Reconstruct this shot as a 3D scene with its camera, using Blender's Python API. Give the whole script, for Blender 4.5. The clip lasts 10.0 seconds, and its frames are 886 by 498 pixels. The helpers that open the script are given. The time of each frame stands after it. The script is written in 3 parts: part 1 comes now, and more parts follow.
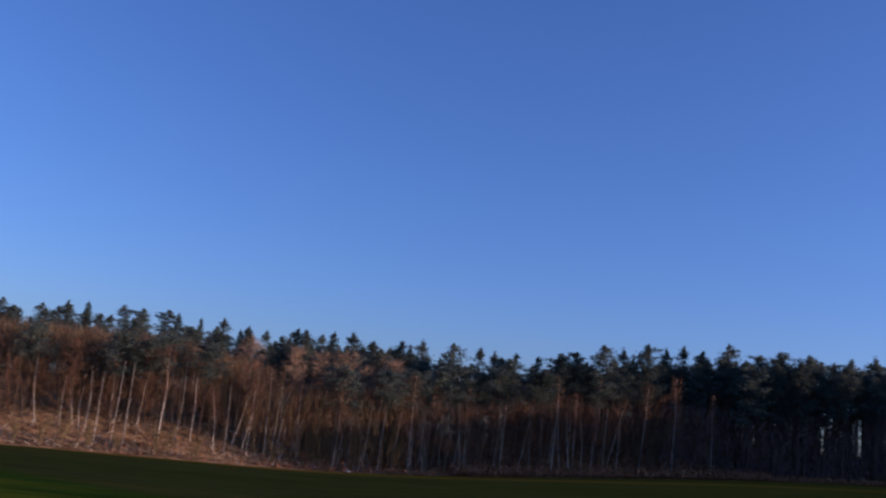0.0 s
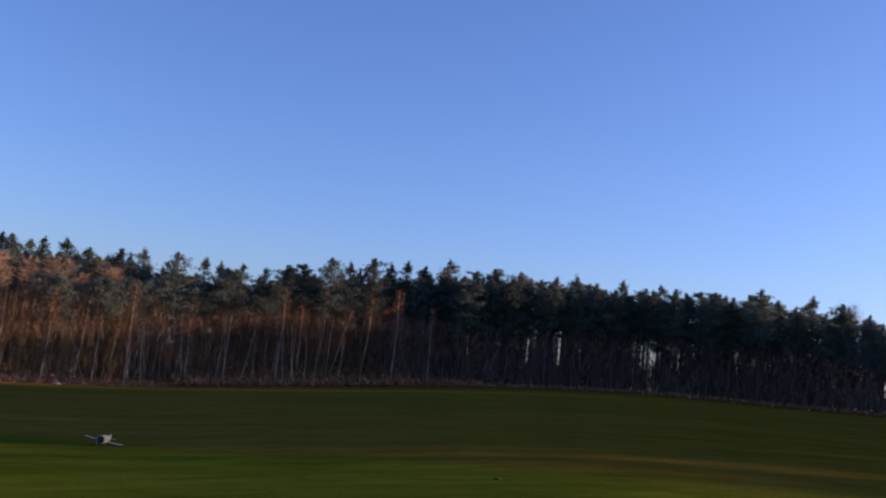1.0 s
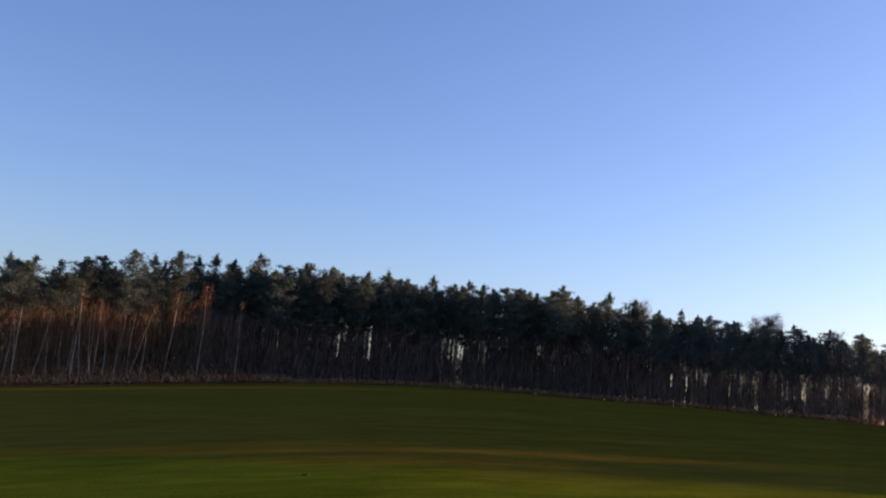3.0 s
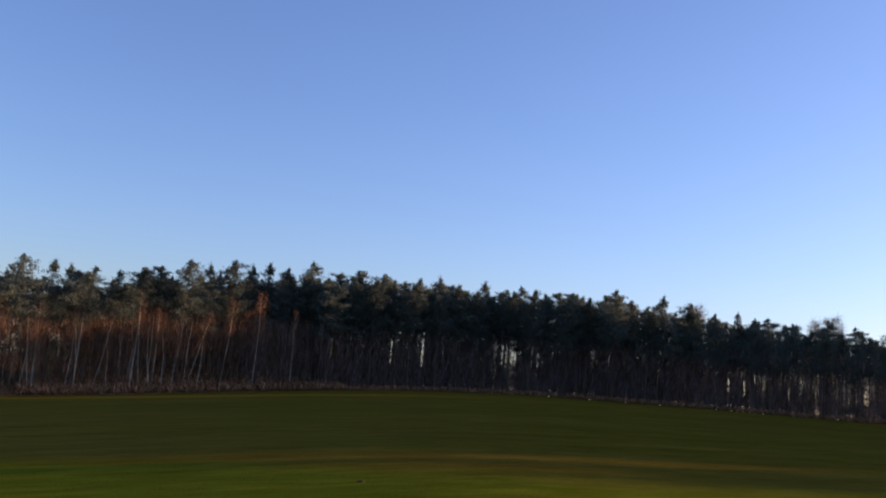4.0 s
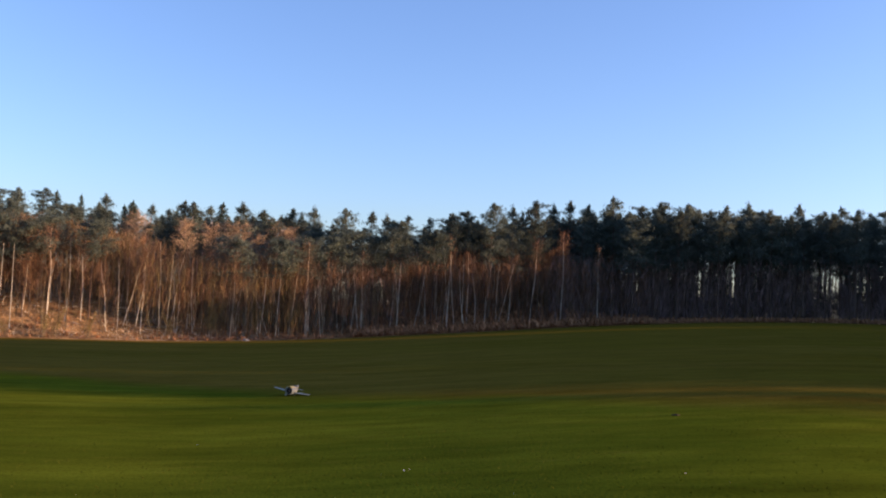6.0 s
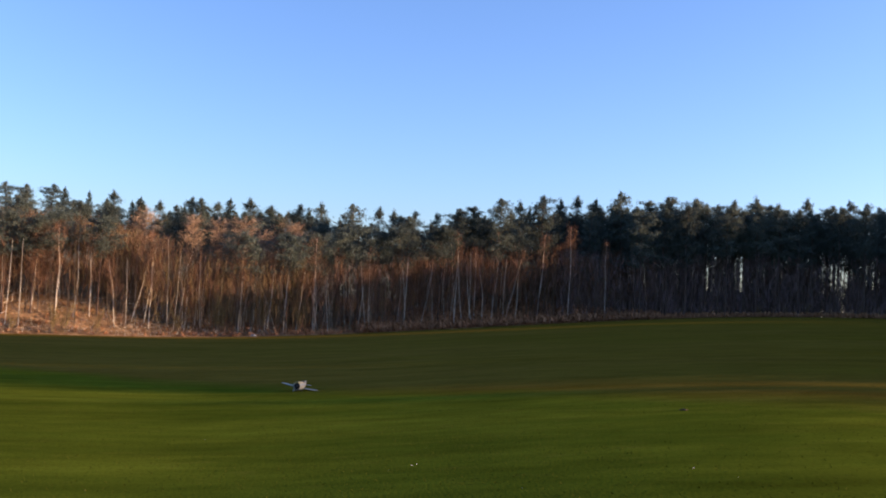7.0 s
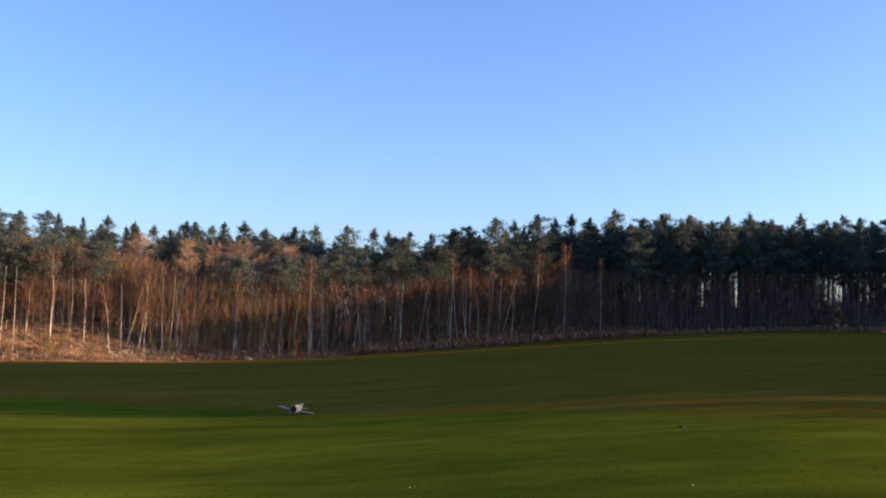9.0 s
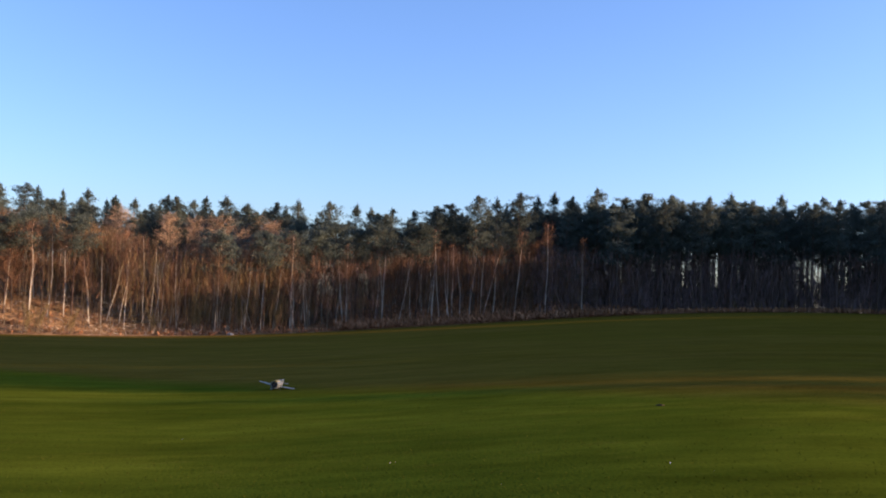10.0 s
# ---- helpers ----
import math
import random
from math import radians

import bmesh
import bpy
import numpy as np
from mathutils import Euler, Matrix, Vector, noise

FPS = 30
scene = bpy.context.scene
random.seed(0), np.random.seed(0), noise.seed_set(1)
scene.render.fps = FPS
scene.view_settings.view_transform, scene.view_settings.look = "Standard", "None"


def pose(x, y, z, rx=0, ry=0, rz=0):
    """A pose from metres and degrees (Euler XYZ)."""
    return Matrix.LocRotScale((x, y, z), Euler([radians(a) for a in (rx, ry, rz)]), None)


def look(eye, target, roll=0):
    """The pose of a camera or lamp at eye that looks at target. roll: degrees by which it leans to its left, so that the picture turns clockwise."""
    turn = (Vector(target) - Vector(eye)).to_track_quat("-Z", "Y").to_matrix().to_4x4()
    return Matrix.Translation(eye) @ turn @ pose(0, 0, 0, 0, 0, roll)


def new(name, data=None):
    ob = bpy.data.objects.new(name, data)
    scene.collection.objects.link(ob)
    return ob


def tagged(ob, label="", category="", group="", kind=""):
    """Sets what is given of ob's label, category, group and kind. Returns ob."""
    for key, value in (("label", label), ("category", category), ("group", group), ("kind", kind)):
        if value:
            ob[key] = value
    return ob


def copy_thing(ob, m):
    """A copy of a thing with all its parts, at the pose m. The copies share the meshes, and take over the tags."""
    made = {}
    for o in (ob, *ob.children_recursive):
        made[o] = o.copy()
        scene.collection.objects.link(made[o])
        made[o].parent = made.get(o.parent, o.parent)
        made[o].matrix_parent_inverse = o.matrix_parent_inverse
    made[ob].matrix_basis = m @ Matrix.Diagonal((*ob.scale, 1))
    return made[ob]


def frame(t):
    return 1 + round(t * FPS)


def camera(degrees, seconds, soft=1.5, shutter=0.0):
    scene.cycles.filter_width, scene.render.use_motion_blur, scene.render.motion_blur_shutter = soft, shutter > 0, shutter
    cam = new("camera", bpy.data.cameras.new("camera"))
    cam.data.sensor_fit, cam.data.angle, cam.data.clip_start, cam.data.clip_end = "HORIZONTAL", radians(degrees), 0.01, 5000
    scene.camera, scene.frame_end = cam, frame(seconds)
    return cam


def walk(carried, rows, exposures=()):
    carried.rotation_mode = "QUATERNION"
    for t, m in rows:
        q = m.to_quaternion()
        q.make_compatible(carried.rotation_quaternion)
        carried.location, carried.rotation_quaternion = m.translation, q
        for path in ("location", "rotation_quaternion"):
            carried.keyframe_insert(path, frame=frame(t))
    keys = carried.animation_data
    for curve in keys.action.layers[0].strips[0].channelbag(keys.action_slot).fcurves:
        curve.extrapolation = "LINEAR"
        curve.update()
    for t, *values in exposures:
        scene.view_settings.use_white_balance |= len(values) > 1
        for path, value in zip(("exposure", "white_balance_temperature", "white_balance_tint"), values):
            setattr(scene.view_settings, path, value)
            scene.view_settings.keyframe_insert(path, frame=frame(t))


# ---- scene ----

# ---------------------------------------------------------------- camera
cam = camera(50.8, 10.0, soft=2.0, shutter=0.12)
EYE = 1.6
TURNS = [  # seconds, yaw, pitch, roll
    (0.0, -1.18, 11.34, -5.91), (0.3, -7.33, 11.52, -5.23), (0.5, -8.28, 10.21, -4.20), (0.7, -10.94, 7.05, -4.40), (1.0, -17.84, 7.64, -5.59),
    (1.3, -21.09, 6.95, -4.93), (1.5, -22.73, 7.83, -5.61), (2.0, -26.48, 7.42, -5.17), (2.5, -28.46, 8.20, -4.88), (2.7, -29.44, 8.43, -4.83),
    (3.8, -27.50, 8.02, -4.58), (4.0, -26.14, 8.48, -4.49), (4.5, -22.86, 6.33, -3.80), (5.0, -16.85, 4.75, -3.25), (5.5, -11.14, 4.79, -2.90),
    (5.7, -8.67, 4.11, -2.61), (6.8, -6.80, 2.96, -2.53), (7.0, -7.07, 3.11, -2.44), (7.5, -6.95, 3.21, -2.05), (8.0, -6.80, 3.71, -1.79),
    (8.5, -7.77, 4.03, -1.97), (9.0, -7.33, 4.36, -1.54), (9.5, -8.52, 3.37, -1.34), (10.0, -8.44, 3.00, -2.11)]
walk(cam, [(t, pose(0, 0, EYE, 90 + p, r, y)) for t, y, p, r in TURNS],
     exposures=[(0.0, 0.25, 5300, 41), (0.5, 0.22, 5400, 41), (1.0, 0.78, 5900, 40), (2.5, 1.0, 6800, 36), (4.5, 1.06, 6700, 36),
                (5.5, 1.34, 6900, 34), (7.0, 1.43, 6350, 32), (10.0, 1.43, 6350, 32)])

# ---------------------------------------------------------------- light
SUN_AZ, SUN_EL = 99.0, 8.6  # degrees to the right of the first view, and above the horizon
world = bpy.data.worlds.new("sky")
scene.world = world
world.use_nodes = True
wn = world.node_tree
sky = wn.nodes.new("ShaderNodeTexSky")
sky.sky_type = "NISHITA"
sky.sun_disc = False
sky.sun_elevation, sky.sun_rotation = radians(SUN_EL), radians(SUN_AZ)
sky.air_density, sky.dust_density, sky.ozone_density = 1.0, 0.9, 4.0
wn.links.new(sky.outputs[0], wn.nodes["Background"].inputs[0])
wn.nodes["Background"].inputs[1].default_value = 0.14
sun = new("sun", bpy.data.lights.new("sun", "SUN"))
sun.data.energy, sun.data.angle, sun.data.color = 4.8, radians(0.5), (1.0, 0.71, 0.40)
_s = Vector((math.sin(radians(SUN_AZ)) * math.cos(radians(SUN_EL)), math.cos(radians(SUN_AZ)) * math.cos(radians(SUN_EL)), math.sin(radians(SUN_EL))))
sun.matrix_world = look(_s * 200, (0, 0, 0))


# ---------------------------------------------------------------- materials
def material(name, dark, light, rough=0.9, scale=1.0, fine=12.0, bump=0.0, island=0.0, per_tree=0.0, stretch=(1, 1, 1), thin=0.0):
    """A matt surface of two tones, mixed by noise at two scales; island and per_tree vary the value by piece and by object."""
    m = bpy.data.materials.new(name)
    m.use_nodes = True
    n, l = m.node_tree.nodes, m.node_tree.links
    b = n["Principled BSDF"]
    b.inputs["Roughness"].default_value = rough
    b.inputs["Specular IOR Level"].default_value = 0.03 if rough > 0.8 else 0.4
    co = n.new("ShaderNodeTexCoord")
    mp = n.new("ShaderNodeMapping")
    mp.inputs["Scale"].default_value = stretch
    l.new(co.outputs["Object"], mp.inputs[0])
    a, c = n.new("ShaderNodeTexNoise"), n.new("ShaderNodeTexNoise")
    a.inputs["Scale"].default_value, c.inputs["Scale"].default_value = scale, fine
    a.inputs["Detail"].default_value, c.inputs["Detail"].default_value = 4, 3
    l.new(mp.outputs[0], a.inputs["Vector"])
    l.new(mp.outputs[0], c.inputs["Vector"])
    mix = n.new("ShaderNodeMath")
    mix.operation = "MULTIPLY_ADD"
    l.new(a.outputs[0], mix.inputs[0])
    mix.inputs[1].default_value = 1.0
    l.new(c.outputs[0], mix.inputs[2])
    rmp = n.new("ShaderNodeMapRange")
    l.new(mix.outputs[0], rmp.inputs[0])
    rmp.inputs[1].default_value, rmp.inputs[2].default_value = 0.7, 1.3
    col = n.new("ShaderNodeMix")
    col.data_type = "RGBA"
    l.new(rmp.outputs[0], col.inputs[0])
    col.inputs[6].default_value, col.inputs[7].default_value = (*dark, 1), (*light, 1)
    out = col.outputs[2]
    if island or per_tree:
        hsv = n.new("ShaderNodeHueSaturation")
        l.new(out, hsv.inputs["Color"])
        val = n.new("ShaderNodeMath")
        val.operation, val.inputs[1].default_value, val.inputs[2].default_value = "MULTIPLY_ADD", 2 * island, 1 - island
        geo = n.new("ShaderNodeNewGeometry")
        l.new(geo.outputs["Random Per Island"], val.inputs[0])
        inf = n.new("ShaderNodeObjectInfo")
        v2 = n.new("ShaderNodeMath")
        v2.operation, v2.inputs[1].default_value = "MULTIPLY_ADD", 2 * per_tree
        l.new(inf.outputs["Random"], v2.inputs[0])
        l.new(val.outputs[0], v2.inputs[2])
        v3 = n.new("ShaderNodeMath")
        v3.operation, v3.inputs[1].default_value = "SUBTRACT", per_tree
        l.new(v2.outputs[0], v3.inputs[0])
        l.new(v3.outputs[0], hsv.inputs["Value"])
        out = hsv.outputs[0]
    l.new(out, b.inputs["Base Color"])
    if thin:  # light passes through thin needles and leaves
        tr, both = n.new("ShaderNodeBsdfTranslucent"), n.new("ShaderNodeMixShader")
        both.inputs[0].default_value = thin
        l.new(out, tr.inputs["Color"])
        l.new(b.outputs[0], both.inputs[1])
        l.new(tr.outputs[0], both.inputs[2])
        l.new(both.outputs[0], n["Material Output"].inputs["Surface"])
    if bump:
        bp = n.new("ShaderNodeBump")
        bp.inputs["Strength"].default_value, bp.inputs["Distance"].default_value = bump, 0.05
        l.new(mix.outputs[0], bp.inputs["Height"])
        l.new(bp.outputs[0], b.inputs["Normal"])
    return m


STRIP_DARK, STRIP_LIGHT, STRIP_STRAW, STRIP_DEEP = (0.060, 0.080, 0.006), (0.119, 0.130, 0.010), (0.138, 0.126, 0.015), (0.040, 0.049, 0.004)
STRIP_NEAR = (0.046, 0.070, 0.005)
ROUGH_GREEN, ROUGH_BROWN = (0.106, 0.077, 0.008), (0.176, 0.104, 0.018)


def grass_material():
    """A field of two swards: a short green mown strip, and rough winter grass beyond its edge, whose brown also carries
    shade.
    """
    m = bpy.data.materials.new("turf")
    m.use_nodes = True
    n, l = m.node_tree.nodes, m.node_tree.links
    b = n["Principled BSDF"]
    b.inputs["Roughness"].default_value = 0.85
    b.inputs["Specular IOR Level"].default_value = 0.0
    co = n.new("ShaderNodeTexCoord")

    def noise_at(scale, detail=4, stretch=(1, 1, 1), turn=0.0):
        mp = n.new("ShaderNodeMapping")
        mp.inputs["Scale"].default_value = stretch
        mp.inputs["Rotation"].default_value = (0, 0, radians(turn))
        l.new(co.outputs["Object"], mp.inputs[0])
        t = n.new("ShaderNodeTexNoise")
        t.inputs["Scale"].default_value, t.inputs["Detail"].default_value = scale, detail
        l.new(mp.outputs[0], t.inputs["Vector"])
        return t.outputs[0]

    def mix(fac, a, c, lo=0.35, hi=0.65):
        r = n.new("ShaderNodeMapRange")
        l.new(fac, r.inputs[0])
        r.inputs[1].default_value, r.inputs[2].default_value = lo, hi
        k = n.new("ShaderNodeMix")
        k.data_type = "RGBA"
        l.new(r.outputs[0], k.inputs[0])
        for slot, v in ((6, a), (7, c)):
            if isinstance(v, tuple):
                k.inputs[slot].default_value = (*v, 1)
            else:
                l.new(v, k.inputs[slot])
        return k.outputs[2]

    def blend(fac, a, c):
        k = n.new("ShaderNodeMix")
        k.data_type = "RGBA"
        if isinstance(fac, float):
            k.inputs[0].default_value = fac
        else:
            l.new(fac, k.inputs[0])
        l.new(a, k.inputs[6])
        l.new(c, k.inputs[7])
        return k.outputs[2]

    def calc(op, a, c):
        k = n.new("ShaderNodeMath")
        k.operation = op
        for slot, v in ((0, a), (1, c)):
            if isinstance(v, (int, float)):
                k.inputs[slot].default_value = v
            else:
                l.new(v, k.inputs[slot])
        return k.outputs[0]

    grain = noise_at(28, 4, (1, 0.6, 1))
    # the mown strip: long green bands, clumps of darker and of yellower grass
    swathe = mix(noise_at(0.9, 4, (0.09, 1.0, 1.0), 24), STRIP_DARK, STRIP_LIGHT, 0.3, 0.7)
    clump = mix(noise_at(1.1, 6, (0.40, 1.0, 1.0), 20), STRIP_DARK, STRIP_LIGHT)
    strip = mix(noise_at(4.0, 5, (0.45, 1.0, 1.0), 20), blend(0.5, swathe, clump), STRIP_STRAW, 0.58, 0.9)
    # the rough pasture beyond it: brown winter grass in broad drifts, the brown also tinting the shade there
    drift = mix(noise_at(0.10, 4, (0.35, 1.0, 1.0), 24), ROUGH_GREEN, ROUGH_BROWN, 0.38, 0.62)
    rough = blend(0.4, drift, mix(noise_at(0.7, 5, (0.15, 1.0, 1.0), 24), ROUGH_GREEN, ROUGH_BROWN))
    xyz = n.new("ShaderNodeSeparateXYZ")
    l.new(co.outputs["Object"], xyz.inputs[0])
    x, y = xyz.outputs[0], xyz.outputs[1]
    # darker green towards the strip's near, left end
    near_end = calc("SUBTRACT", calc("ADD", noise_at(0.16, 4, (0.5, 1.0, 1.0), 20), 0.55), calc("ADD", calc("MULTIPLY", y, 0.035), calc("MULTIPLY", x, 0.012)))
    strip = mix(near_end, strip, STRIP_NEAR, 0.45, 1.05)
    # browner to the left; darker to the right, shade before the pines put into the colour
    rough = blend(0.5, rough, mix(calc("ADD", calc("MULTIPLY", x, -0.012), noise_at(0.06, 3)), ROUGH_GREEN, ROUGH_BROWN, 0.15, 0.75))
    # the strip's far edge bends round from straight across to straight away, kept close to the shadow's edge
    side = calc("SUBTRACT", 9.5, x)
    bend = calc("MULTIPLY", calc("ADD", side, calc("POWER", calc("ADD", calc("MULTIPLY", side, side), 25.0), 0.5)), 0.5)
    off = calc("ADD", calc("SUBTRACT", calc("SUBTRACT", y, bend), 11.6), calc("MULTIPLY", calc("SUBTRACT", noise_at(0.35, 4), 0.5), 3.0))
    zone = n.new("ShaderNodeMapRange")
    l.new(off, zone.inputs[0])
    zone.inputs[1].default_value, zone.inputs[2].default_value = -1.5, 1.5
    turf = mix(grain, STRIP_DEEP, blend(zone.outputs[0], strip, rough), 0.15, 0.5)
    hsv = n.new("ShaderNodeHueSaturation")
    l.new(turf, hsv.inputs["Color"])
    total = 0.0
    for scale, amount in ((0.28, 0.5), (0.9, 0.8), (3.2, 0.7)):
        total = calc("ADD", total, calc("MULTIPLY", noise_at(scale, 5, (0.35, 1, 1), 22), amount))
    l.new(total, hsv.inputs["Value"])
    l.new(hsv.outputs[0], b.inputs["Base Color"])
    bp = n.new("ShaderNodeBump")
    bp.inputs["Strength"].default_value, bp.inputs["Distance"].default_value = 0.12, 0.03
    l.new(grain, bp.inputs["Height"])
    l.new(bp.outputs[0], b.inputs["Normal"])
    return m


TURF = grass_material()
FLOOR = material("bracken_litter", (0.12, 0.060, 0.024), (0.50, 0.30, 0.135), scale=0.7, fine=2.6, bump=1.0)
PINE = material("pine_needles", (0.056, 0.074, 0.060), (0.114, 0.136, 0.106), scale=0.5, island=0.10, per_tree=0.32, thin=0.4)
SPRUCE = material("spruce_needles", (0.034, 0.050, 0.038), (0.070, 0.092, 0.066), scale=0.5, island=0.15, per_tree=0.2, thin=0.4)
LARCH = material("larch_twigs", (0.25, 0.165, 0.100), (0.42, 0.290, 0.180), scale=0.5, island=0.4, per_tree=0.15)
TWIG = material("bare_twigs", (0.125, 0.068, 0.040), (0.240, 0.134, 0.076), scale=0.5, island=0.4, per_tree=0.25)
HAZEL = material("hazel_twigs", (0.14, 0.10, 0.04), (0.25, 0.19, 0.08), scale=0.5, island=0.4, per_tree=0.2)
BARK_PINE = material("pine_bark", (0.060, 0.042, 0.034), (0.13, 0.088, 0.064), scale=1.5, fine=14, bump=0.5, per_tree=0.2, stretch=(3, 3, 1))
BARK_GREY = material("grey_bark", (0.10, 0.075, 0.045), (0.25, 0.19, 0.115), scale=1.5, fine=14, bump=0.4, per_tree=0.2, stretch=(3, 3, 1))
BARK_DARK = material("dark_bark", (0.075, 0.056, 0.040), (0.18, 0.130, 0.085), scale=1.5, fine=14, bump=0.4, per_tree=0.25, stretch=(3, 3, 1))
BARK_BIRCH = material("birch_bark", (0.40, 0.34, 0.25), (0.80, 0.72, 0.55), scale=1.2, fine=5, bump=0.2, per_tree=0.15, stretch=(1, 1, 3))
DEAD = material("dead_branches", (0.16, 0.110, 0.100), (0.28, 0.195, 0.175), scale=0.5, island=0.3)
BRACKEN = material("dead_bracken", (0.22, 0.095, 0.042), (0.42, 0.21, 0.10), scale=0.8, island=0.4)


# ---------------------------------------------------------------- lie of the land
def smooth(a, b, x):
    t = min(1.0, max(0.0, (x - a) / (b - a)))
    return t * t * (3 - 2 * t)


def knots(x, pairs):
    return float(np.interp(x, [p[0] for p in pairs], [p[1] for p in pairs]))


# past 55 degrees the edge is unseen, laid out for the shadow on the field
EDGE = [(-180, 150), (-90, 130), (-40, 104), (-24, 98), (-10, 98), (0, 104), (8, 114), (16, 125), (25, 134), (33, 140), (43, 138), (53, 124),
        (60, 113), (66, 107), (79, 99), (86, 107), (91, 116), (96, 118), (105, 122), (130, 150), (180, 150)]


def edge(a):
    """How far off the wood begins, in the direction a (degrees to the right)."""
    return sum(knots(a + d, EDGE) for d in (-4, -2, 0, 2, 4)) / 5


def fall(a):
    g = -0.0345 + 0.0460 * smooth(-11.5, 33.5, a)
    return g * (1 - smooth(70, 140, abs(a)))


def bank(a):
    return 3.0 * (1 - smooth(-17, -3, a)) * (1 - smooth(40, 90, -a)) + 0.6 * (1 - smooth(15, 25, a)) + 2.3 * math.exp(-((a - 10.0) / 5.5) ** 2)


def height(r, a):
    d = edge(a)
    h = fall(a) * min(r, d)
    if r > d:
        h += bank(a) * smooth(0, 11, r - d)
        hill = 0.075 * (1 - smooth(-8, 6, a)) * (1 - smooth(60, 110, -a))
        h += hill * min(max(0, r - d - 8), 70) - 0.012 * min(max(0, r - d - 30), 300) * smooth(10, 25, a)
    return h + 0.06 * smooth(10, 40, r) * noise.noise((r * math.sin(radians(a)) * 0.06, r * math.cos(radians(a)) * 0.06, 0.5))


def spot(r, a):
    return Vector((r * math.sin(radians(a)), r * math.cos(radians(a)), height(r, a)))


def mesh_of(name, verts, faces, mats, smooth_faces=False):
    me = bpy.data.meshes.new(name)
    me.from_pydata([tuple(v) for v in verts], [], faces)
    for m in mats:
        me.materials.append(m)
    if smooth_faces:
        me.polygons.foreach_set("use_smooth", [True] * len(me.polygons))
    me.update()
    return me


def build_ground():
    inner = [0.0, 0.012, 0.03] + [0.05 + 0.95 * (k / 54) for k in range(55)]
    outer = [1.5, 3, 5, 7, 9, 11, 14, 18, 24, 32, 45, 60, 80, 110, 160, 260, 500, 1000, 2000, 3600]
    steps = [-180 + 3 * k for k in range(40)] + [-60 + 0.75 * k for k in range(187)] + [81 + 3 * k for k in range(33)]
    verts, faces, mats = [], [], []
    for a in steps:
        d = edge(a)
        for r in [d * k for k in inner] + [d + o for o in outer]:
            verts.append(spot(r, a))
    w = len(inner) + len(outer)
    for i in range(len(steps)):
        j = (i + 1) % len(steps)
        for k in range(w - 1):
            q = (i * w + k, i * w + k + 1, j * w + k + 1, j * w + k)
            faces.append(q if k else (q[0], q[1], q[2]))
            mats.append(0 if k < len(inner) - 1 else 1)
    me = mesh_of("ground", verts, faces, [TURF, FLOOR], True)
    me.polygons.foreach_set("material_index", mats)
    tagged(new("ground", me), "short mown green grass field with brown woodland floor beyond", "ground", kind="structure")


build_ground()


# ---------------------------------------------------------------- trees
def tube(path, radii, sides=5):
    """Rings round a path, closed at the tip."""
    verts, faces = [], []
    for i, (p, r) in enumerate(zip(path, radii)):
        p = Vector(p)
        way = (Vector(path[min(i + 1, len(path) - 1)]) - Vector(path[max(i - 1, 0)])).normalized()
        u = way.orthogonal().normalized()
        v = way.cross(u)
        for k in range(sides):
            t = 2 * math.pi * k / sides
            verts.append(p + r * (math.cos(t) * u + math.sin(t) * v))
    for i in range(len(path) - 1):
        for k in range(sides):
            n2 = (k + 1) % sides
            faces.append((i * sides + k, i * sides + n2, (i + 1) * sides + n2, (i + 1) * sides + k))
    faces.append(tuple(range((len(path) - 1) * sides, len(path) * sides)))
    return verts, faces


def join(bits):
    verts, faces = [], []
    for v, f in bits:
        o = len(verts)
        verts += v
        faces += [tuple(i + o for i in q) for q in f]
    return verts, faces


def trunk_path(rnd, h, lean, wiggle, n=9):
    ax, ph = rnd.uniform(0, 6.28), rnd.uniform(0, 6.28)
    path = []
    for i in range(n):
        t = i / (n - 1)
        s = lean * h * t ** 1.3 + wiggle * math.sin(3.0 * t * 3.14 + ph) * t
        path.append((s * math.cos(ax) + wiggle * 0.5 * math.sin(7 * t + ax) * t, s * math.sin(ax), h * t - (0.25 if i == 0 else 0)))
    return path


def at(path, t):
    f = t * (len(path) - 1)
    i = min(int(f), len(path) - 2)
    return Vector(path[i]).lerp(Vector(path[i + 1]), f - i)


def needles(rng, centres, radii, count, size, width, up=0.5):
    """Slim triangles that fill flattened puffs of foliage: count to each puff, longer than wide, pointing outwards and up."""
    c = np.repeat(np.asarray(centres, float), count, axis=0)
    rad = np.repeat(np.asarray(radii, float), count, axis=0)
    n = len(c)
    d = rng.normal(size=(n, 3))
    d /= np.linalg.norm(d, axis=1, keepdims=True)
    p = c + rng.normal(scale=0.62, size=(n, 3)) * rad
    way = d * 0.7 + rng.normal(scale=0.55, size=(n, 3)) + np.array((0, 0, up))
    way /= np.linalg.norm(way, axis=1, keepdims=True)
    side = np.cross(way, rng.normal(size=(n, 3)))
    side /= np.linalg.norm(side, axis=1, keepdims=True) + 1e-9
    ln = size * rng.uniform(0.6, 1.2, (n, 1))
    w = width * rng.uniform(0.6, 1.2, (n, 1)) * 0.5
    return np.stack([p - side * w - way * ln * 0.3, p + side * w - way * ln * 0.3, p + way * ln * 0.7], axis=1).reshape(-1, 3)


def triangles(blocks):
    v = np.concatenate(blocks)
    return v, [(k, k + 1, k + 2) for k in range(0, len(v), 3)]


def twig(rnd, a, way, length, width):
    side = way.orthogonal().normalized()
    side.rotate(Matrix.Rotation(rnd.uniform(0, 6.28), 3, way))
    return [a - side * width, a + side * width, a + way * length], [(0, 1, 2)]


